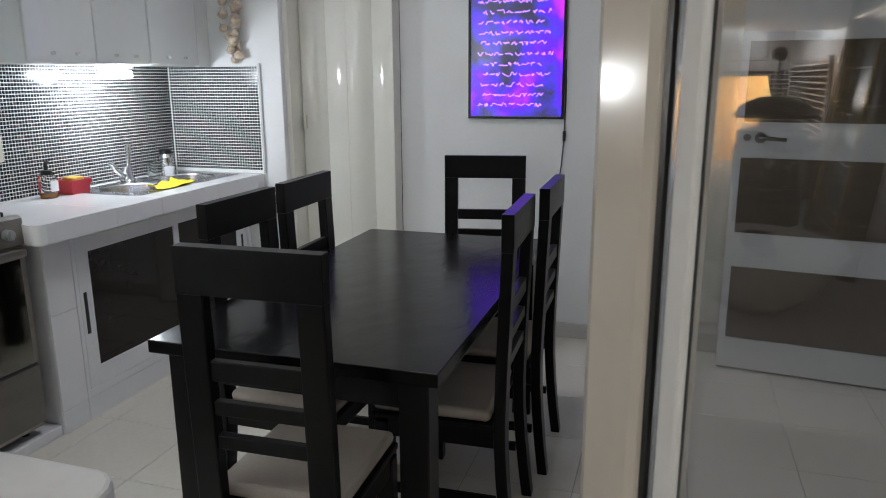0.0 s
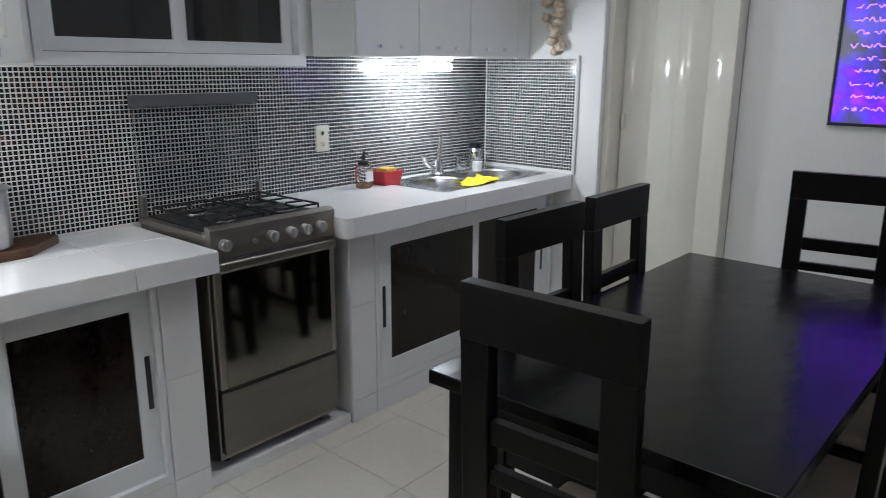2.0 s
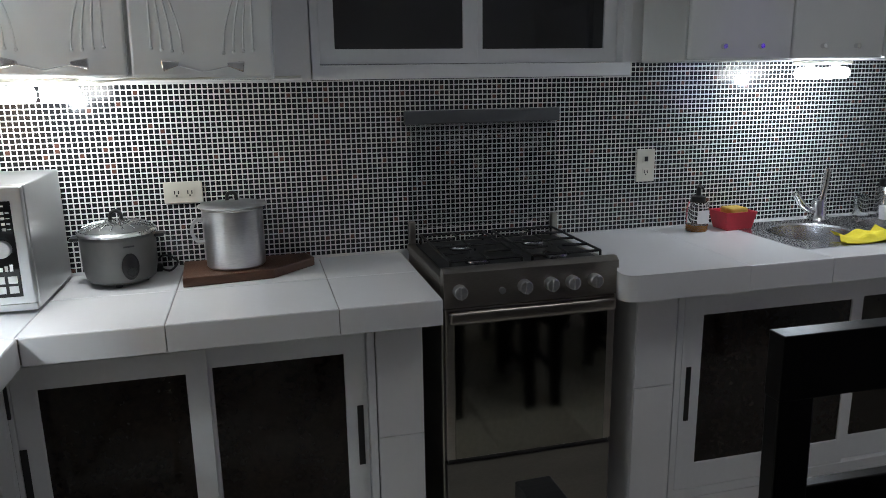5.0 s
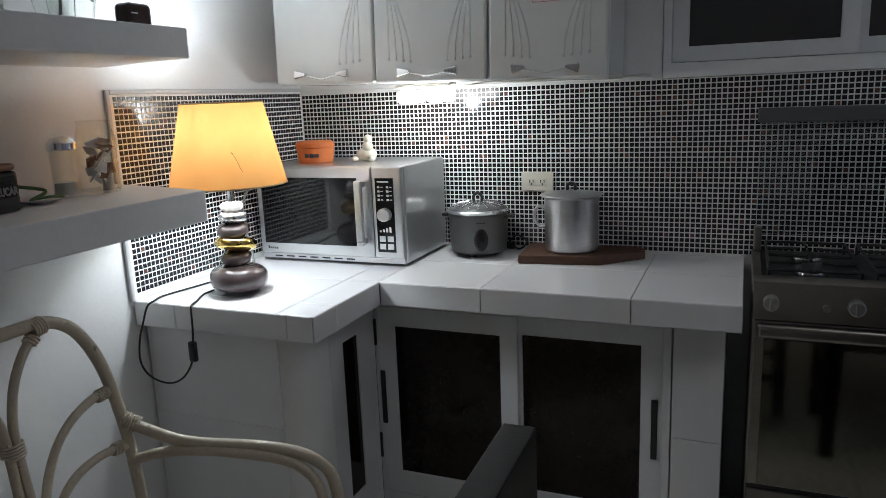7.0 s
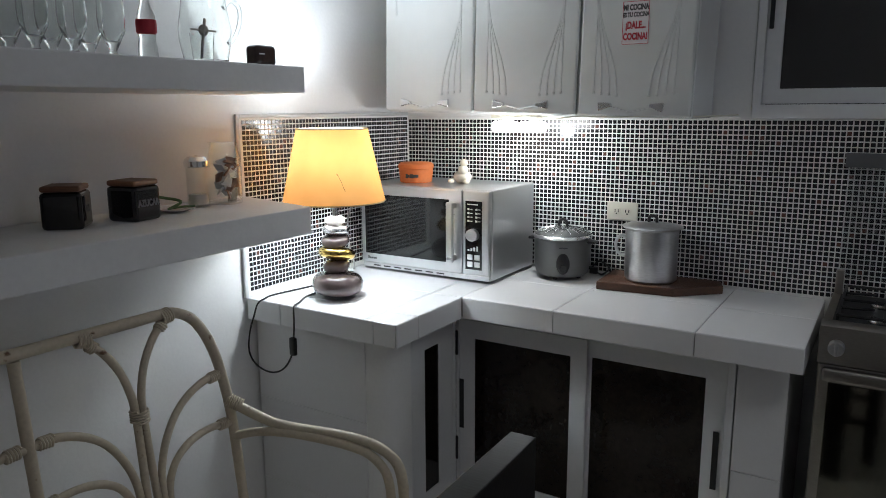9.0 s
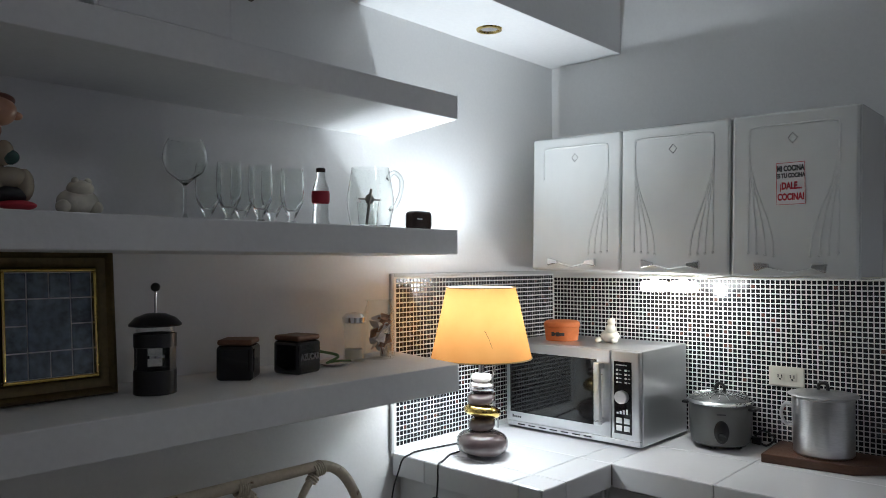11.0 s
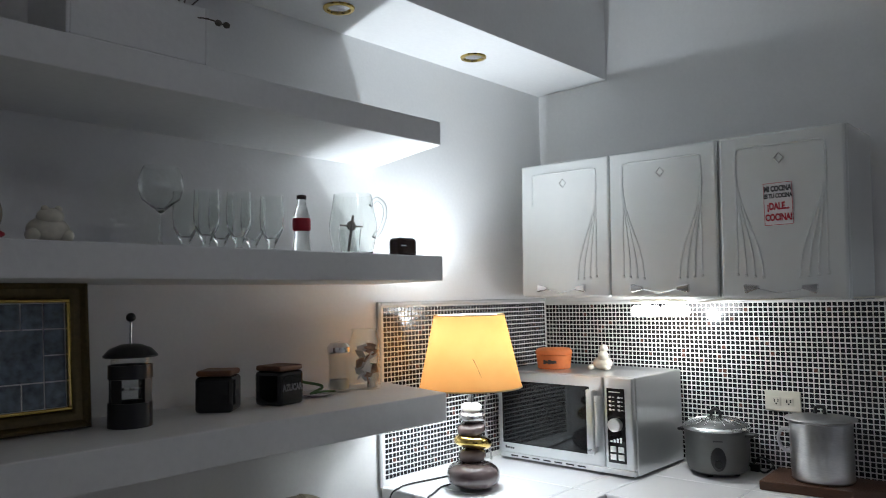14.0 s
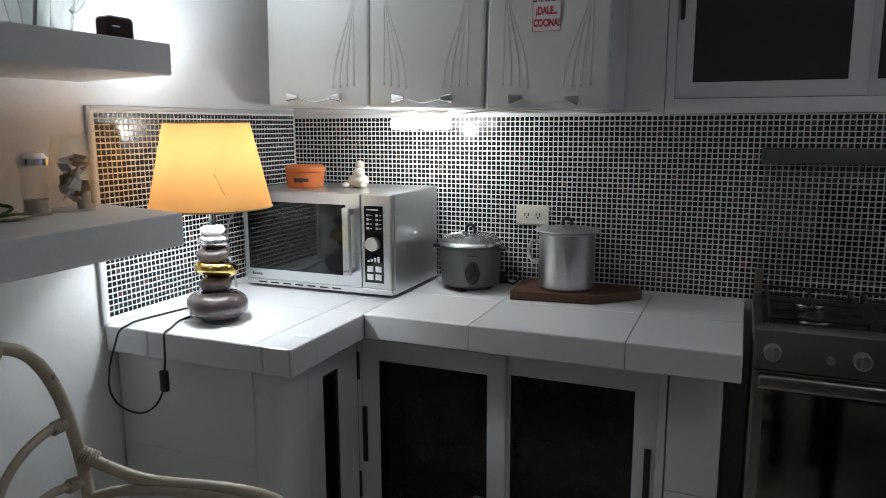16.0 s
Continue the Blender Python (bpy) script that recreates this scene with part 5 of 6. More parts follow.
t = thing("power_cable", (0, 0, 0), "grey power cable looped beside the lamp", "cable")
part("cable", tube_bm([(-2.60, 3.090, 1.15), (-2.52, 3.088, 1.17), (-2.45, 3.095, 1.12), (-2.44, 3.10, 1.02), (-2.46, 3.105, 0.94), (-2.455, 3.11, 0.904)], 0.0042), M_GREYCORD, t)


t = thing("lamp_wire", (0, 0, 0), "thin white wire along the cabinet's lower edge", "wire")
part("wire", tube_bm([(-2.66, 3.82, 1.492), (-2.62, 3.88, 1.487), (-2.608, 3.96, 1.494), (-2.606, 4.10, 1.492), (-2.612, 4.22, 1.496), (-2.65, 4.35, 1.494), (-2.88, 4.42, 1.497)], 0.0025), M_PLATE, t)


# ---- outlets ----
def outlet(at, vertical, label):
    t = thing("wall_outlet", at, label, "outlet", "outlets")
    w_, h_ = (0.037, 0.060) if vertical else (0.0585, 0.0345)
    part("plate", box_bm((0, -w_, -h_), (0.007, w_, h_), 0.003), M_PLATE, t)
    for s in (-1, 1):
        o = (0, 0.024 * s) if vertical else (0.02 * s, 0)
        f = part("socket", box_bm((0.0072, o[0] - 0.014, o[1] - 0.014), (0.009, o[0] + 0.014, o[1] + 0.014), 0.0015), M_PLATE, t)
        if vertical and s > 0:
            part("switch", box_bm((0.0092, -0.007, o[1] - 0.009), (0.011, 0.007, o[1] + 0.009), 0.001), M_BLACK, f)
            continue
        for a, b, r1, r2 in ((-0.006, 0.001, 0.0017, 0.0055), (0.006, 0.001, 0.0017, 0.0055), (0, -0.009, 0.0026, 0.0026)):
            part("slot", box_bm((0.0091, o[0] + a - r1, o[1] + b - r2), (0.0095, o[0] + a + r1, o[1] + b + r2)), M_BLACK, f)


outlet((-2.8995, 4.035, 1.145), False, "ivory double wall outlet")
outlet((-2.8995, 5.655, 1.160), True, "ivory wall plate with a switch and an outlet")

# ---- sink and its things ----
ZC = 0.9223
t = thing("sink", (0, 0, 0), "steel double-bowl sink set in the worktop", "sink")
SXM, SC = (-2.63, (6.195, 6.595))


bm = bmesh.new()
outer = [(-2.845 + 0.0, 5.965), (-2.415, 5.965), (-2.415, 6.835), (-2.845, 6.835)]
for i, cy in enumerate(SC):
    n = 40
    inn = [bm.verts.new((SXM + 0.165 * math.cos(2 * math.pi * k / n), cy + 0.165 * math.sin(2 * math.pi * k / n), ZC + 0.003)) for k in range(n)]
    y0, y1 = (5.965, 6.395) if i == 0 else (6.395, 6.835)
    out = []
    for k in range(n):
        c, s_ = math.cos(2 * math.pi * k / n), math.sin(2 * math.pi * k / n)
        q = min((0.215 / abs(c)) if abs(c) > 1e-6 else 9, ((y1 - cy if s_ > 0 else cy - y0) / abs(s_)) if abs(s_) > 1e-6 else 9)
        out.append(bm.verts.new((SXM + q * c, cy + q * s_, ZC + 0.003)))
    for k in range(n):
        j = (k + 1) % n
        bm.faces.new((inn[k], inn[j], out[j], out[k]))
bmesh.ops.remove_doubles(bm, verts=bm.verts, dist=0.0005)
e = bmesh.ops.extrude_face_region(bm, geom=list(bm.faces))
bmesh.ops.translate(bm, vec=(0, 0, -0.0028), verts=[v for v in e["geom"] if isinstance(v, bmesh.types.BMVert)])
part("rim", bm, M_STEEL, t)
for cy in SC:
    bw = part("bowl", lathe([(0.165, 0.003), (0.160, -0.004), (0.155, -0.06), (0.145, -0.125), (0.11, -0.15), (0.03, -0.155), (0, -0.155)], 40, (SXM, cy, ZC)), M_STEEL, t)
    part("drain", lathe([(0.0, -0.152), (0.030, -0.152), (0.034, -0.1535)], 24, (SXM, cy, ZC)), M_CHROME, bw)
t = thing("faucet", (-2.815, 6.365, ZC + 0.0035), "chrome single-lever kitchen faucet", "faucet")
t.scale = (1.25, 1.25, 1.15)
part("base", lathe([(0, 0), (0.030, 0), (0.032, 0.006), (0.024, 0.02), (0.022, 0.06), (0.018, 0.07), (0, 0.07)], 24), M_CHROME, t)
part("spout", tube_bm([(0.002, -0.005, 0.030), (0.0, -0.035, 0.038), (-0.002, -0.062, 0.060), (-0.004, -0.080, 0.088), (-0.004, -0.084, 0.094)], 0.012, 12), M_CHROME, t)
part("lever", tube_bm([(0, 0.006, 0.055), (0.002, 0.014, 0.11), (0.003, 0.018, 0.16), (0.003, 0.019, 0.172)], 0.0105, 12), M_CHROME, t)
t = thing("soap_bottle", (-2.80, 5.822, ZC), "clear pump bottle of amber soap with a white label", "soap bottle")
part("body", lathe([(0, 0), (0.030, 0), (0.033, 0.005), (0.033, 0.085), (0.027, 0.10), (0, 0.10)], 28), M_GLASS, t)
part("soap", lathe([(0, 0.002), (0.029, 0.002), (0.030, 0.006), (0.030, 0.022), (0, 0.022)], 24), M_AMBER, t)
part("label", box_bm((0.0335, -0.018, 0.030), (0.0345, 0.018, 0.075)), M_PAPER, t)
pm = part("pump", lathe([(0, 0.1005), (0.022, 0.1005), (0.022, 0.118), (0.008, 0.122), (0.006, 0.15), (0, 0.15)], 20), M_BLACK, t)
part("nozzle", tube_bm([(0, 0, 0.150), (0.008, -0.002, 0.156), (0.035, -0.01, 0.152)], 0.005), M_BLACK, pm)
t.scale = (1.2, 1.2, 1.08)
t = thing("sponge_box", (-2.80, 5.972, ZC), "red plastic box with a yellow sponge", "box")
bm = bmesh.new()
for lo, hi in (((-0.05, -0.06, 0), (0.05, 0.06, 0.004)), ((-0.05, -0.06, 0.004), (-0.046, 0.06, 0.068)), ((0.046, -0.06, 0.004), (0.05, 0.06, 0.068)), ((-0.046, -0.06, 0.004), (0.046, -0.056, 0.068)), ((-0.046, 0.056, 0.004), (0.046, 0.06, 0.068))):
    bx(bm, lo, hi, 0.0015)
for v in bm.verts:
    k = 0.86 + 0.24 * v.co.z / 0.068
    v.co.x *= k
    v.co.y *= k
part("tub", bm, M_RED, t)
part("sponge", box_bm((-0.038, -0.03, 0.0045), (0.03, 0.045, 0.080), 0.008), mat("sponge", (0.62, 0.40, 0.08), 0.9, vary=0.2, scale=60, bump=0.5), t, "orange-yellow sponge")
t = thing("steel_thermos", (-2.835, 6.71, ZC + 0.0035), "steel thermos flask with a black cap", "thermos")
part("body", lathe([(0, 0), (0.034, 0), (0.036, 0.005), (0.036, 0.10), (0.030, 0.118), (0, 0.118)], 28), M_CHROME, t)
part("cap", lathe([(0, 0.1185), (0.029, 0.1185), (0.029, 0.145), (0.024, 0.15), (0, 0.15)], 24), M_BLACK, t)
t.scale = (1.2, 1.2, 0.95)
t = thing("soap_dispenser", (-2.745, 6.62, ZC + 0.0035), "small white plastic cup by the sink", "cup")
part("cup", lathe([(0, 0), (0.024, 0), (0.028, 0.05), (0.026, 0.05), (0.022, 0.004), (0, 0.004)], 24), M_PAPER, t)
t = thing("drinking_glass", (-2.835, 6.585, ZC + 0.0035), "upturned clear glass beside the sink", "glass")
part("cup", lathe([(0.030, 0), (0.026, 0.085), (0, 0.088), (0, 0.083), (0.024, 0.08), (0.027, 0)], 24), M_GLASS, t)
# cloth lying over the rim
bm = bmesh.new()
NX, NY = 16, 20
vs = [[None] * (NY + 1) for _ in range(NX + 1)]
for i in range(NX + 1):
    for j in range(NY + 1):
        u, v = i / NX, j / NY
        x, y = -2.545 + 0.115 * u + 0.02 * math.sin(5 * v), 6.165 + 0.29 * v + 0.02 * math.sin(4 * u + 1)
        z = ZC + 0.006 + 0.030 * max(0, noise.noise((x * 20, y * 20, 0.3))) + 0.012 * max(0, 1 - abs(v - 0.5) * 3) * (1 - abs(u - 0.5))
        vs[i][j] = bm.verts.new((x, y, z))
for i in range(NX):
    for j in range(NY):
        bm.faces.new((vs[i][j], vs[i + 1][j], vs[i + 1][j + 1], vs[i][j + 1]))
e = bmesh.ops.extrude_face_region(bm, geom=list(bm.faces))
bmesh.ops.translate(bm, vec=(0, 0, 0.003), verts=[v for v in e["geom"] if isinstance(v, bmesh.types.BMVert)])
solid("dish_cloth", bm, M_YELLOW, "crumpled yellow dish cloth on the sink's edge", "cloth")
# garlic braid
t = thing("garlic_braid", (-2.43, 6.872, 1.545), "hanging braid of dried garlic bulbs", "garlic")
rnd = random.Random(4)
part("string", tube_bm([(0, 0.004, 0.04), (0.004, 0.006, 0.3), (0, 0.008, 0.62)], 0.006), M_GARLIC, t)
for k in range(24):
    z = 0.02 + 0.58 * k / 24
    a = rnd.uniform(0, 6.28)
    rr = rnd.uniform(0.026, 0.038)
    bm = lathe([(0, -0.8), (0.4, -0.72), (0.85, -0.35), (1.0, 0), (0.85, 0.4), (0.4, 0.75), (0.15, 1.05), (0.1, 1.4)], 10)
    for v in bm.verts:
        v.co *= rr
    part("bulb", bm, M_GARLIC, t, m=pose(0.044 * math.cos(a), -0.028 + 0.018 * math.sin(a), z, rnd.uniform(-50, 50), rnd.uniform(-50, 50), 0))

# ---- lit sign ----
NX0, NX1, NZ0, NZ1, NY = -1.138, -0.607, 1.237, 2.02, Y1 - 0.0005
t = thing("lit_sign", (0, 0, 0), "black-framed light board glowing purple with handwritten lines", "sign")
part("backing", box_bm((NX0 + 0.012, NY - 0.014, NZ0 + 0.012), (NX1 - 0.012, NY, NZ1 - 0.012)), M_NEON, t, "glowing face")
fr = bmesh.new()
for lo, hi in (((NX0, NZ0), (NX1, NZ0 + 0.014)), ((NX0, NZ1 - 0.014), (NX1, NZ1)), ((NX0, NZ0 + 0.014), (NX0 + 0.014, NZ1 - 0.014)), ((NX1 - 0.014, NZ0 + 0.014), (NX1, NZ1 - 0.014))):
    bx(fr, (lo[0], NY - 0.022, lo[1]), (hi[0], NY - 0.0003, hi[1]), 0.002)
part("frame", fr, M_BLACK, t)
rnd = random.Random(9)
for k in range(13):
    x = NX0 + rnd.uniform(0.05, 0.10)
    z = NZ1 - 0.06 - 0.054 * k
    while x < NX1 - rnd.uniform(0.05, 0.16):
        w_ = rnd.uniform(0.014, 0.05)
        pts = [(x + w_ * i / 5, NY - 0.0165, z + rnd.uniform(-0.010, 0.012)) for i in range(6)]
        part("scribble", tube_bm(pts, 0.0021, 5, 2), M_NEONTX, t)
        x += w_ + rnd.uniform(0.005, 0.018)
t = thing("sign_cord", (0, 0, 0), "thin dark cord hanging from the lit sign", "cord")
part("cable", tube_bm([(-0.603, NY - 0.005, 1.55), (-0.600, NY - 0.006, 1.35), (-0.604, NY - 0.005, 1.15), (-0.612, NY - 0.006, 1.0), (-0.625, NY - 0.005, 0.85), (-0.63, NY - 0.006, 0.40), (-0.63, NY - 0.006, 0.09)], 0.0028), M_CORD, t)
part("switch", box_bm((-0.610, NY - 0.016, 1.12), (-0.594, NY - 0.001, 1.175), 0.003), M_BLACK, t)

# ---- things on the lowest shelf ----
S1 = 1.2473
t = thing("picture_frame", (-0.812, 3.205, S1), "gilt picture frame with blue tile pictures, standing on the shelf", "picture frame")
tilt = pose(0, 0, 0.002, -6 + 12, 0, 0)
Wf, Hf, B = 0.275, 0.325, 0.042
bm = bmesh.new()
hw = Wf / 2
loops = []
for ins, yy in ((0, -0.008), (0, 0.008), (0.003, 0.013), (0.009, 0.015), (0.014, 0.012), (0.018, 0.006), (0.028, 0.004), (0.034, 0.007), (0.038, 0.008), (B, 0.004), (B, -0.008)):
    loops.append([bm.verts.new(p) for p in ((-hw + ins, yy, ins), (hw - ins, yy, ins), (hw - ins, yy, Hf - ins), (-hw + ins, yy, Hf - ins))])
for la, lb in zip(loops, loops[1:] + loops[:1]):
    for k in range(4):
        bm.faces.new((la[k], la[(k + 1) % 4], lb[(k + 1) % 4], lb[k]))
part("frame", bm, M_GILT, t, m=tilt)
part("back_strut", box_bm((-0.02, -0.004, 0.0), (0.02, 0.0, 0.22), 0.001), M_BROWN, t, m=pose(0, -0.095, 0.0005, -16, 0, 0))
bm = bmesh.new()
q = B
for lo, hi in (((-hw + q, q), (hw - q, q + 0.007)), ((-hw + q, Hf - q - 0.007), (hw - q, Hf - q)), ((-hw + q, q + 0.007), (-hw + q + 0.007, Hf - q - 0.007)), ((hw - q - 0.007, q + 0.007), (hw - q, Hf - q - 0.007))):
    bx(bm, (lo[0], 0.002, lo[1]), (hi[0], 0.015, hi[1]), 0.002)
part("inner_bead", bm, M_GOLD, t, "bright gold inner bead", m=tilt)
part("mount", box_bm((-hw + q + 0.007, -0.006, q + 0.007), (hw - q - 0.007, 0.000, Hf - q - 0.007)), M_PAPER, t, m=tilt)
cw, chh = (Wf - 2 * q - 0.014) / 4, (Hf - 2 * q - 0.014) / 4
for i in range(4):
    for j in range(4):
        if i in (1, 2) and j in (1, 2):
            continue
        a, b = -hw + q + 0.007 + i * cw, q + 0.007 + j * chh
        part("small_picture", box_bm((a + 0.0015, 0.0004, b + 0.0015), (a + cw - 0.0015, 0.002, b + chh - 0.0015)), M_PICT, t, m=tilt)
a, b = -hw + q + 0.007 + cw, q + 0.007 + chh
part("large_picture", box_bm((a + 0.0015, 0.0004, b + 0.0015), (a + 2 * cw - 0.0015, 0.002, b + 2 * chh - 0.0015)), M_PICT, t, m=tilt)

t = thing("french_press", (-1.012, 3.262, S1), "black french press coffee maker with a glass jug", "french press")
part("glass_jug", lathe([(0, 0.006), (0.040, 0.006), (0.042, 0.010), (0.042, 0.155), (0.0405, 0.155), (0.0405, 0.009), (0, 0.009)], 30), M_JARGL, t)
bm = lathe([(0.0425, 0.0), (0.047, 0.0), (0.047, 0.054), (0.0435, 0.054)], 30)
bx(bm, (-0.030, -0.030, 0.0), (0.030, 0.030, 0.005))
part("base_band", bm, M_BLACK, t)
part("top_band", lathe([(0.0432, 0.106), (0.047, 0.106), (0.047, 0.136), (0.0432, 0.136)], 30), M_BLACK, t)
for k in range(4):
    a = k * math.pi / 2 + 0.5
    bm = bmesh.new()
    bx(bm, (0.0435, -0.012, 0.0545), (0.0465, 0.012, 0.1055))
    part("strut", bm, M_BLACK, t, m=pose(0, 0, 0, 0, 0, math.degrees(a)))
part("coffee_lid", lathe([(0.044, 0.1555), (0.057, 0.153), (0.058, 0.157), (0.044, 0.172), (0.022, 0.181), (0, 0.183)], 30), M_BLACK, t)
rd = part("plunger_rod", cyl_bm((0, 0, 0.208), 0.0025, 0.052, 8), M_CHROME, t)
part("plunger_knob", ball(bmesh.new(), (0, 0, 0.241), 0.0105), M_BLACK, rd)
part("filter", cyl_bm((0, 0, 0.085), 0.038, 0.006, 24), M_CHROME, t)


M_FAINT = mat("faded_print", (0.10, 0.10, 0.11), 0.6)


def canister(at, rz, word, label):
    t = thing("canister", at, label, "canister", "kitchen canisters", rz)
    part("body", box_bm((-0.046, -0.046, 0), (0.046, 0.046, 0.088), 0.010, 3), M_BLACKG, t)
    part("lid", box_bm((-0.044, -0.044, 0.0885), (0.044, 0.044, 0.103), 0.006), M_LIDWOOD, t, "brown wooden lid")
    if word:
        lettering("word", word, 0.018, M_FAINT, t, Matrix.Translation((0, 0.0465, 0.045)) @ pose(0, 0, 0, 90, 0, 180) @ Matrix.Diagonal((1, 1.3, 1, 1)))
    else:
        bm = bmesh.new()
        for k in range(4):
            bx(bm, (-0.018 + 0.010 * k, 0.0462, 0.037), (-0.012 + 0.010 * k, 0.0466, 0.053))
        part("word", bm, M_FAINT, t)


canister((-1.252, 3.222, S1), 44, "", "black square canister with a wooden lid and white lettering")
canister((-1.415, 3.248, S1), 12, "AZUCAR", "black square sugar canister with a wooden lid")
t = thing("saucer", (-1.565, 3.215, S1), "small white saucer with a green sprig", "saucer")
part("dish", lathe([(0, 0.002), (0.028, 0.001), (0.052, 0.010), (0.054, 0.012), (0.03, 0.005), (0, 0.005)], 30), M_WHITEGL, t)
part("sprig", tube_bm([(0.04, 0.02, 0.012), (0.0, 0.022, 0.03), (0.045, -0.02, 0.045)], 0.004), M_GREEN, t, "green sprig")
part("sprig", tube_bm([(-0.045, 0.022, 0.012), (0.0, 0.03, 0.016), (0.03, 0.01, 0.012)], 0.003), M_GREEN, t, "green sprig")
t = thing("sugar_shaker", (-1.668, 3.185, S1), "clear glass shaker with a chrome cap", "shaker")
part("glass", lathe([(0, 0.0), (0.026, 0.0), (0.027, 0.004), (0.025, 0.05), (0.026, 0.098), (0.0235, 0.098), (0.0225, 0.05), (0.024, 0.006), (0, 0.006)], 28), M_JARGL, t)
part("sugar", lathe([(0, 0.0065), (0.0235, 0.0065), (0.022, 0.03), (0, 0.028)], 20), M_SALT, t)
part("cap", lathe([(0.0265, 0.094), (0.0285, 0.096), (0.0285, 0.108), (0.020, 0.118), (0, 0.121)], 28), M_CHROME, t)
t.scale = (1.22, 1.22, 1.22)
t = thing("glass_jar", (-1.765, 3.19, S1), "open ribbed glass jar full of small paper sachets", "jar")
bm = bmesh.new()
prof = [(0.040, 0.0), (0.043, 0.005), (0.043, 0.125), (0.036, 0.145), (0.034, 0.156), (0.038, 0.160), (0.035, 0.161), (0.032, 0.156), (0.034, 0.146), (0.0405, 0.125), (0.0405, 0.006), (0, 0.006)]
bm = lathe([(0, 0.0)] + prof, 40)
for v in bm.verts:
    if 0.01 < v.co.z < 0.125 and v.co.xy.length > 0.042:
        a = math.atan2(v.co.y, v.co.x)
        k = 1 + 0.012 * math.cos(20 * a)
        v.co.x *= k
        v.co.y *= k
part("jar", bm, M_JARGL, t)
rnd = random.Random(3)
for k in range(16):
    m_ = pose(rnd.uniform(-0.017, 0.017), rnd.uniform(-0.017, 0.017), 0.022 + 0.006 * k, rnd.uniform(30, 150), rnd.uniform(-30, 30), rnd.uniform(0, 360))
    part("sachet", box_bm((-0.014, -0.012, -0.0015), (0.014, 0.012, 0.0015), 0.001), (M_SPICE, M_PAPER, M_PAPER, M_SPICE, M_PAPER)[k % 5], t, m=m_)
t.scale = (1.13, 1.13, 1.13)
t = thing("spice_bottle", (-1.812, 3.165, S1), "small spice bottle with a green cap", "bottle")
part("glass", lathe([(0, 0), (0.014, 0), (0.014, 0.050), (0, 0.052)], 18), M_SALT, t)
part("cap", lathe([(0, 0.0525), (0.0125, 0.0525), (0.0125, 0.070), (0, 0.072)], 18), M_GREEN, t)
t = thing("serving_bowl", (-0.575, 3.30, S1), "white folded-edge bowl on the shelf's end", "bowl")
part("bowl", lathe([(0, 0.001), (0.04, 0.001), (0.075, 0.025), (0.095, 0.058), (0.091, 0.058), (0.07, 0.028), (0, 0.008)], 24, (0, 0, 0), 1.1, 0.8), M_WHITEGL, t)
part("scoop", box_bm((-0.055, -0.012, 0.045), (0.05, 0.012, 0.060), 0.004), M_BLACK, t, "dark scoop lying in the bowl", m=pose(0, 0, 0.004, 0, -18, 10))

M_TANGLAZE = mat("tan_glaze", (0.34, 0.28, 0.20), 0.15, vary=0.1, scale=20)
M_GREENGLAZE = mat("green_glaze", (0.02, 0.06, 0.05), 0.15)

# ---- things on the middle shelf ----
S2 = 1.6383


def stem_glass(at, h, r, stem, label):
    t = thing("drinking_glass", at, label, "glass", "glasses on the shelf")
    part("glass", lathe([(0, 0), (0.62 * r, 0.0), (0.60 * r, 0.004), (0.30 * r, 0.010), (0.26 * r, stem * 0.6), (0.45 * r, stem), (0.92 * r, stem + 0.03), (r, stem + 0.06), (0.92 * r, h), (0.88 * r, h),
                         (0.95 * r, stem + 0.06), (0.86 * r, stem + 0.034), (0.36 * r, stem + 0.010), (0, stem + 0.008)], 28), M_GLASS, t)
    return t


gl = stem_glass((-1.150, 3.345, S2), 0.142, 0.030, 0.028, "clear footed beer glass")
for x, y in ((-1.232, 3.35), (-1.325, 3.35), (-1.135, 3.275), (-1.228, 3.275), (-1.318, 3.275)):
    copy_thing(gl, pose(x, y, S2))
t = thing("wine_glass", (-1.042, 3.34, S2), "large clear wine glass", "glass")
part("glass", lathe([(0, 0), (0.034, 0.0), (0.034, 0.002), (0.006, 0.008), (0.0035, 0.02), (0.0035, 0.080), (0.012, 0.088), (0.040, 0.110), (0.0495, 0.138), (0.046, 0.165), (0.037, 0.184),
                     (0.0362, 0.184), (0.0452, 0.165), (0.0487, 0.138), (0.0392, 0.111), (0.010, 0.092), (0, 0.090)], 32), M_GLASS, t)
t = thing("soda_bottle", (-1.427, 3.335, S2), "clear glass soda bottle with a red label", "bottle")
part("glass", lathe([(0, 0), (0.021, 0), (0.023, 0.006), (0.0225, 0.03), (0.0195, 0.05), (0.023, 0.085), (0.021, 0.102), (0.0115, 0.130), (0.0105, 0.150), (0, 0.150)], 28), M_GLASS, t)
part("label", lathe([(0.0212, 0.062), (0.0236, 0.066), (0.0240, 0.085), (0.0232, 0.094)], 28), M_RED, t, "red paper label")
part("cap", lathe([(0.0125, 0.145), (0.0128, 0.154), (0.010, 0.156), (0, 0.156)], 20), M_BROWN, t)
t = thing("glass_pitcher", (-1.602, 3.335, S2), "clear glass pitcher with a curled handle", "pitcher")
part("jug", lathe([(0, 0), (0.052, 0), (0.056, 0.006), (0.066, 0.06), (0.067, 0.09), (0.058, 0.14), (0.053, 0.172), (0.0515, 0.172), (0.0565, 0.14), (0.0652, 0.09), (0.0642, 0.06), (0.054, 0.010), (0, 0.010)], 36), M_GLASS, t)
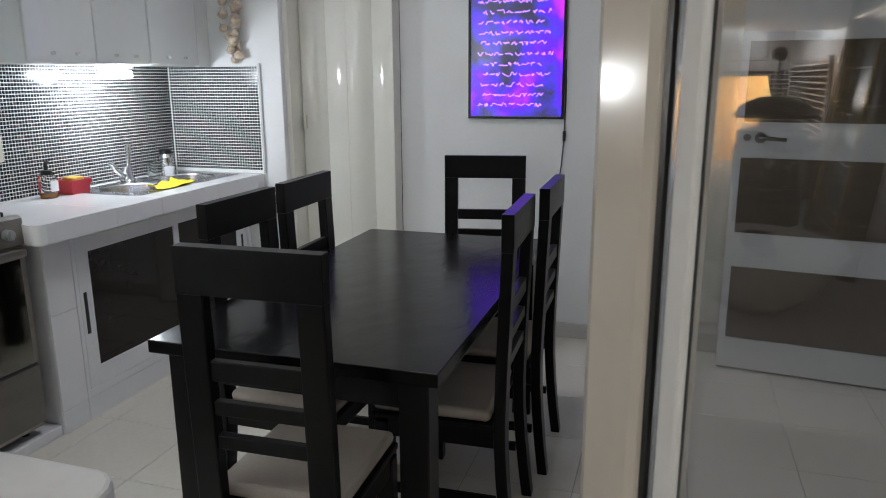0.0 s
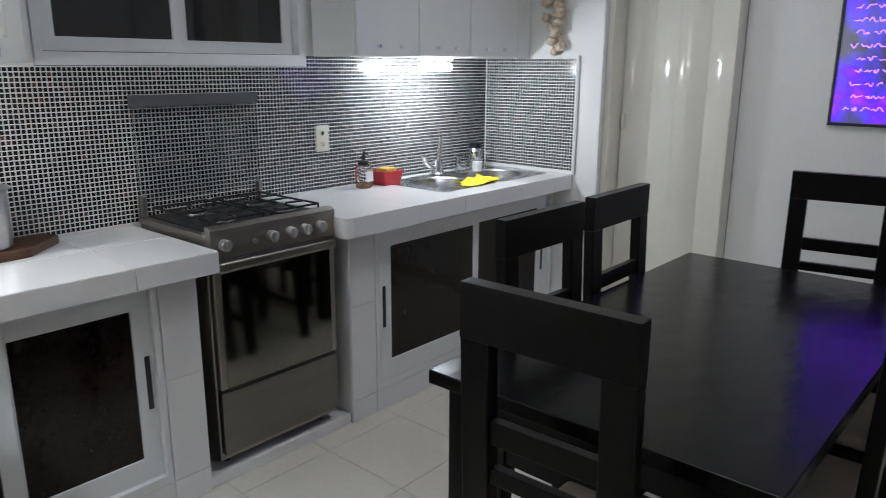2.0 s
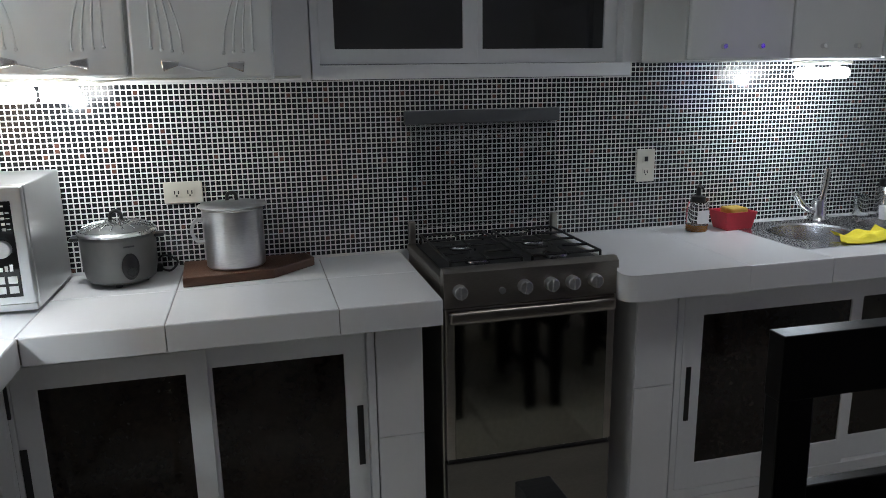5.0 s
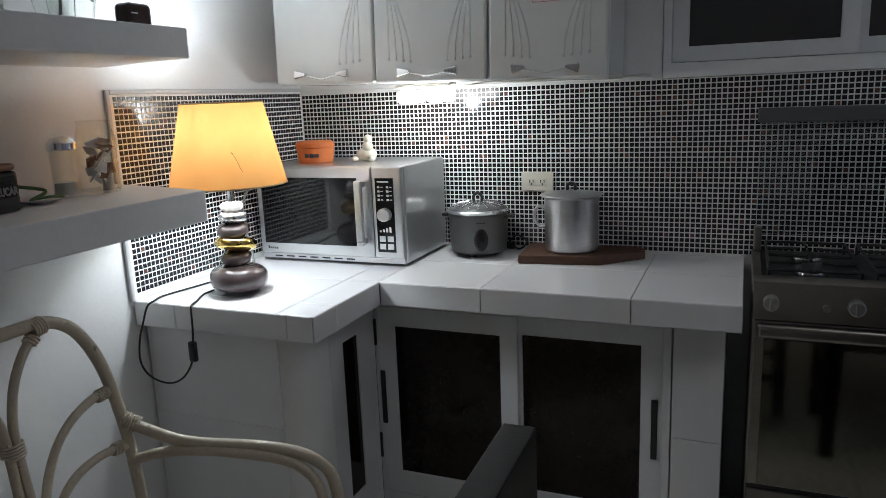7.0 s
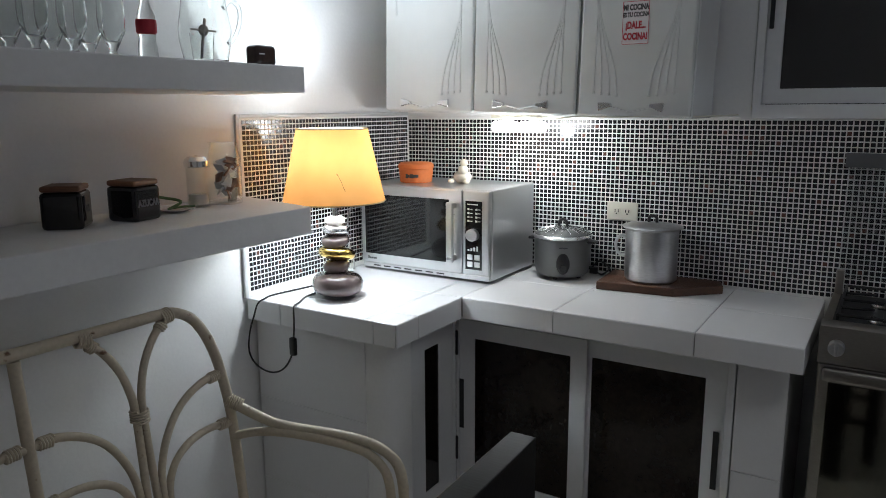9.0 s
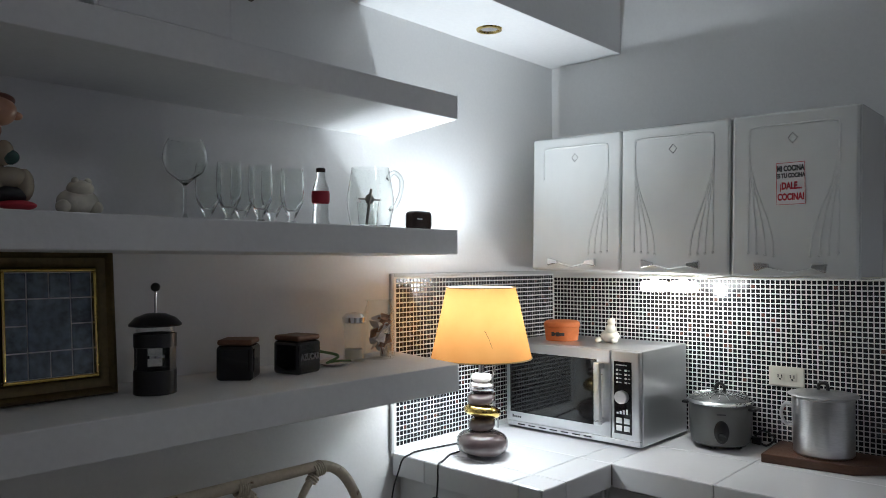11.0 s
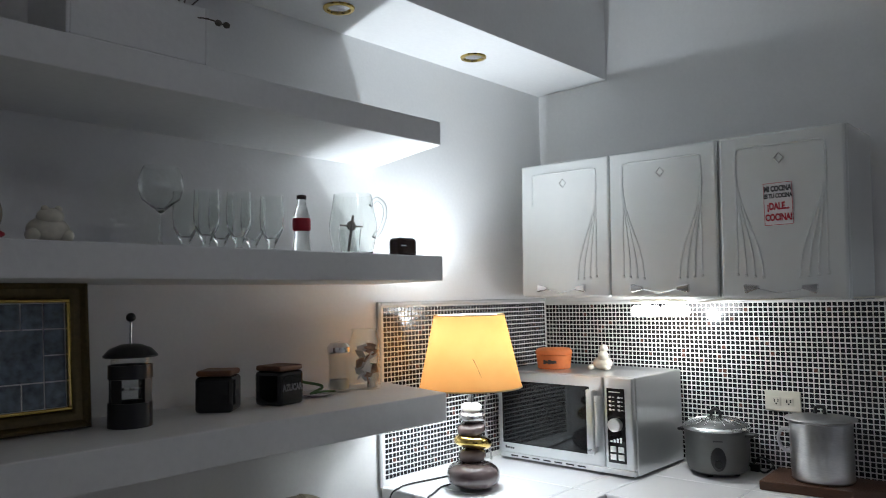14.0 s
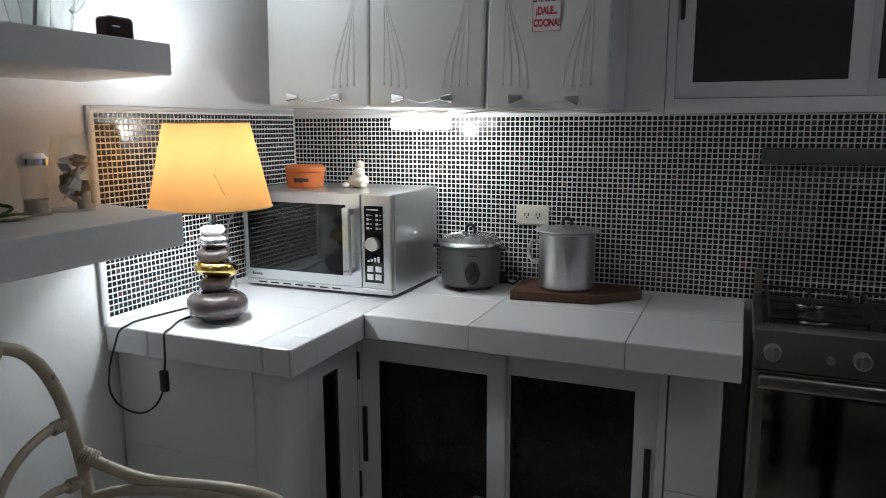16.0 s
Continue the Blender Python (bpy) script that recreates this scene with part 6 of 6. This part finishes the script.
part("handle", tube_bm([(-0.056, 0.012, 0.145), (-0.075, 0.016, 0.165), (-0.100, 0.02, 0.15), (-0.102, 0.02, 0.115), (-0.085, 0.018, 0.075), (-0.066, 0.014, 0.055)], 0.0065, 10), M_GLASS, t)
t = thing("small_tumbler", (-1.540, 3.395, S2), "small tumbler holding a metal stirrer", "glass")
part("glass", lathe([(0, 0), (0.024, 0), (0.030, 0.068), (0.0285, 0.068), (0.023, 0.006), (0, 0.006)], 28), M_GLASS, t)
st = part("stirrer", tube_bm([(0.005, 0, 0.008), (-0.002, 0, 0.05), (-0.008, 0, 0.085), (-0.012, 0, 0.105)], 0.0035), M_STOVE, t, "dark metal stirrer")
part("disc", cyl_bm((-0.006, 0, 0.077), 0.014, 0.004, 18, "y"), M_STOVE, st)
part("cross_bar", cyl_bm((-0.006, 0, 0.077), 0.0025, 0.076, 8, "x"), M_STOVE, st)
bm = box_bm((-0.036, -0.026, 0), (0.036, 0.026, 0.056), 0.012, 4)
t = thing("trinket_box", (-1.758, 3.372, S2), "glossy dark brown rounded box", "box")
part("case", bm, M_BROWN, t)
part("slit", box_bm((0.012, 0.0262, 0.030), (0.032, 0.0268, 0.033)), M_PAPER, t)
bm = bmesh.new()
ball(bm, (0, 0, 0.026), 0.034, 1.15, 0.9, 0.76)
ball(bm, (0, 0.012, 0.050), 0.023, 1.1, 0.9, 0.75)
for s in (-1, 1):
    ball(bm, (s * 0.012, 0.018, 0.064), 0.007)
    ball(bm, (s * 0.030, 0.010, 0.014), 0.015, 0.9, 1.2, 0.95)
solid("frog_figurine", bm, M_CREAM, "small pale green ceramic frog figurine", "figurine").location = (-0.795, 3.385, S2 + 0.0002)
bm = bmesh.new()
n_face = []


def lump(index, at, r, sx=1, sy=1, sz=1):
    """One rounded volume of the figurine, with its own glaze."""
    ball(bm, at, r, sx, sy, sz)
    n_face.extend([index] * (len(bm.faces) - len(n_face)))


lump(0, (0.006, -0.008, 0.092), 0.032, 1.0, 0.85, 1.5)
lump(0, (0.006, 0.0, 0.055), 0.038, 1.05, 0.9, 1.0)
lump(1, (-0.004, 0.0, 0.148), 0.015, 1.0, 1.0, 1.2)
lump(1, (-0.012, 0.002, 0.184), 0.028, 1.12, 0.95, 1.0)
lump(1, (-0.042, 0.004, 0.178), 0.009, 1.2, 1.0, 0.9)
lump(2, (0.010, -0.002, 0.188), 0.029, 1.0, 1.05, 1.08)
lump(2, (-0.018, 0.0, 0.205), 0.018, 1.3, 1.0, 0.75)
lump(1, (0.004, 0.026, 0.182), 0.008, 0.8, 0.6, 1.2)
lump(0, (-0.030, 0.014, 0.060), 0.024, 1.5, 1.0, 0.9)
lump(0, (-0.052, 0.016, 0.048), 0.018, 0.95, 1.2, 1.75)
lump(4, (-0.028, 0.010, 0.030), 0.026, 1.5, 1.1, 0.7)
lump(3, (-0.040, 0.018, 0.011), 0.018, 1.9, 1.3, 0.55)
lump(0, (-0.018, 0.018, 0.105), 0.014, 1.2, 1.1, 1.7)
lump(5, (-0.026, 0.022, 0.098), 0.013, 1.3, 1.0, 1.1)
bmesh.ops.translate(bm, verts=bm.verts, vec=(0, 0, 0.0012))
fig = solid("seated_figurine", bm, M_TANGLAZE, "glazed ceramic seated figurine in cream and brown", "figurine")
fig.location = (-0.645, 3.375, S2)
for extra in (M_SKIN, M_HAIR, M_REDINK, M_BLACK, M_GREENGLAZE):
    fig.data.materials.append(extra)
for f, index in zip(fig.data.polygons, n_face):
    f.material_index = index
t = thing("candy_jar", (-0.562, 3.38, S2), "lidded clear glass jar, half full of pale sweets", "jar")
part("jar", lathe([(0, 0), (0.036, 0), (0.038, 0.004), (0.038, 0.062), (0.034, 0.068), (0.0325, 0.068), (0.036, 0.06), (0.036, 0.006), (0, 0.006)], 28), M_GLASS, t)
part("sweets", lathe([(0, 0.0065), (0.0352, 0.0065), (0.0352, 0.035), (0, 0.038)], 24), M_SALT, t)
part("glass_lid", lathe([(0.036, 0.0685), (0.036, 0.074), (0.02, 0.086), (0.008, 0.09), (0.010, 0.098), (0, 0.1)], 24), M_GLASS, t)

# ---- planter on the top shelf ----
t = thing("planter_box", (-0.95, 3.33, 2.0333), "plain white square planter with dried seed pods", "planter")
for lo, hi in (((-0.15, -0.10, 0), (0.15, 0.115, 0.008)), ((-0.15, -0.10, 0.008), (-0.142, 0.115, 0.135)), ((0.142, -0.10, 0.008), (0.15, 0.115, 0.135)), ((-0.142, -0.10, 0.008), (0.142, -0.092, 0.135)), ((-0.142, 0.107, 0.008), (0.142, 0.115, 0.135))):
    part("panel", box_bm(lo, hi, 0.002), M_SHELF, t)
part("filling", box_bm((-0.141, -0.091, 0.0085), (0.141, 0.106, 0.11)), M_DRY, t)
rnd = random.Random(12)
for k in range(24):
    a = rnd.uniform(-0.11, 0.11)
    ex, ey, ez = a * 1.4 + rnd.uniform(-0.07, 0.07), rnd.uniform(-0.04, 0.13), 0.15 + rnd.uniform(0.02, 0.16)
    st = part("stem", tube_bm([(a * 0.6, 0.02, 0.105), ((a * 0.6 + ex) / 2, 0.03, 0.14), (ex, ey, ez)], 0.0018, 5, 4), M_DRY, t)
    bm = lathe([(0, -1), (0.6, -0.7), (1.0, 0.0), (0.9, 0.5), (0.5, 0.75), (0.55, 0.85), (0, 0.9)], 10)
    for v in bm.verts:
        v.co *= rnd.uniform(0.012, 0.020) if v.index < 0 else 0.014
    part("seed_pod", bm, M_DRY, st, m=pose(ex, ey, ez, rnd.uniform(-40, 40), rnd.uniform(-40, 40), 0))
st = part("stem", tube_bm([(-0.08, 0.06, 0.108), (-0.13, 0.12, 0.11), (-0.175, 0.14, 0.10)], 0.0018, 5, 4), M_DRY, t)
for dx in (0, 0.02):
    part("seed_pod", ball(bmesh.new(), (-0.178 + dx, 0.141, 0.10), 0.007, 1.2), M_DRY, st)

# ---- unseen ceiling lamp over the table, added as fill ----
t = thing("ceiling_lamp", (-1.2, 5.8, TOP), "unseen flat white ceiling lamp added to fill the room", "lamp")
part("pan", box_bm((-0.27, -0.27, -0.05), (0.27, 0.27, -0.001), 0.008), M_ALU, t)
part("diffuser", box_bm((-0.25, -0.25, -0.056), (0.25, 0.25, -0.0505), 0.002), glow("room_fill_diffuser", (0.95, 0.97, 1.0), 3.0), t)

# unseen hall fixture, added to go with the hall fill
t = thing("ceiling_lamp", (0.1, 2.0, TOP), "unseen flat white ceiling lamp added in the hall", "lamp")
part("pan", box_bm((-0.22, -0.22, -0.05), (0.22, 0.22, -0.001), 0.008), M_ALU, t)
part("diffuser", box_bm((-0.20, -0.20, -0.056), (0.20, 0.20, -0.0505), 0.002), glow("hall_fill_diffuser", (1.0, 0.96, 0.9), 3.0), t)

# ---- floor tiles ----
TS = 0.40
tile_mesh = mesh_of("floor_tile", box_bm((-TS / 2 + 0.0012, -TS / 2 + 0.0012, -0.006), (TS / 2 - 0.0012, TS / 2 - 0.0012, 0.0), 0.0015, 1), M_FLOOR)
for i in range(-6, 4):
    for j in range(-5, 6):
        x, y = -0.305 + TS * (i + 0.5), 5.15 + TS * (j + 0.5)
        if x + TS / 2 < X0 - 0.1 or x > XR + 0.1:
            continue
        ob = new("floor_tile", tile_mesh)
        ob.parent = floor
        ob.location = (x, y, 0)

# ---- mosaic tiles ----
P, HT, DEP = 0.01685, 0.00655, 0.0014
single = mesh_of("mosaic_tile", box_bm((-DEP, -HT, -HT), (0.0, HT, HT), 0.0006, 1), M_MOSAIC1)
verts, faces = [], []
rnd = np.random.RandomState(5)


def add_tile(o, u, n):
    """A tile as an open-backed box: o its centre, u along the wall, n out of it."""
    o, u, n, w_ = np.array(o), np.array(u), np.array(n), np.array((0, 0, 1.0))
    o = o + n * rnd.uniform(-0.0002, 0.0002) + u * rnd.uniform(-0.0003, 0.0003) + w_ * rnd.uniform(-0.0003, 0.0003)
    i = len(verts)
    for d, k in ((0, HT * 0.93), (-DEP, HT)):
        for a, b in ((-1, -1), (1, -1), (1, 1), (-1, 1)):
            verts.append(o + n * d + u * a * k + w_ * b * k)
    faces.extend([(i, i + 1, i + 2, i + 3), (i, i + 4, i + 5, i + 1), (i + 1, i + 5, i + 6, i + 2), (i + 2, i + 6, i + 7, i + 3), (i + 3, i + 7, i + 4, i)])


west = thing("mosaic_backsplash", (-2.8998, 0, 0), "black glass mosaic with white grout and a few brown tiles", "backsplash")
west["kind"] = "structure"
NR = int((1.482 - 0.903) / P)
for j in range(int((6.885 - Y0 - 0.008) / P)):
    y = Y0 + 0.008 + P * (j + 0.5)
    for k in range(-3 if y > 5.59 else 0, NR):
        z = 1.480 - P * (k + 0.5)
        if z < 0.903 or (y > 5.30 and z < 0.932):
            continue
        if 3.90 < y < 4.31 and 1.02 < z < 1.22:
            ob = new("mosaic_tile", single)
            ob.parent = west
            ob.location = (rnd.uniform(-0.0002, 0.0002), y, z)
        else:
            add_tile((0, y, z), (0, 1, 0), (1, 0, 0))
for j in range(int((2.898 - 1.941) / P)):
    x = -2.896 + P * (j + 0.5)
    for k in range(NR):
        add_tile((x + 2.8998, Y0 + 0.0052, 1.490 - P * (k + 0.5)), (-1, 0, 0), (0, 1, 0))
for j in range(int((2.898 - 2.298) / P)):
    x = -2.896 + P * (j + 0.5)
    for k in range(int((1.528 - 0.925) / P)):
        add_tile((x + 2.8998, 6.8848, 1.528 - P * (k + 0.5)), (1, 0, 0), (0, -1, 0))
me = bpy.data.meshes.new("mosaic_field")
me.from_pydata([tuple(v) for v in verts], [], faces)
me.materials.append(M_MOSAIC)
field = new("mosaic_field", me)
field.parent = west
tagged(field, "joined mosaic tiles", "", kind="stuff")
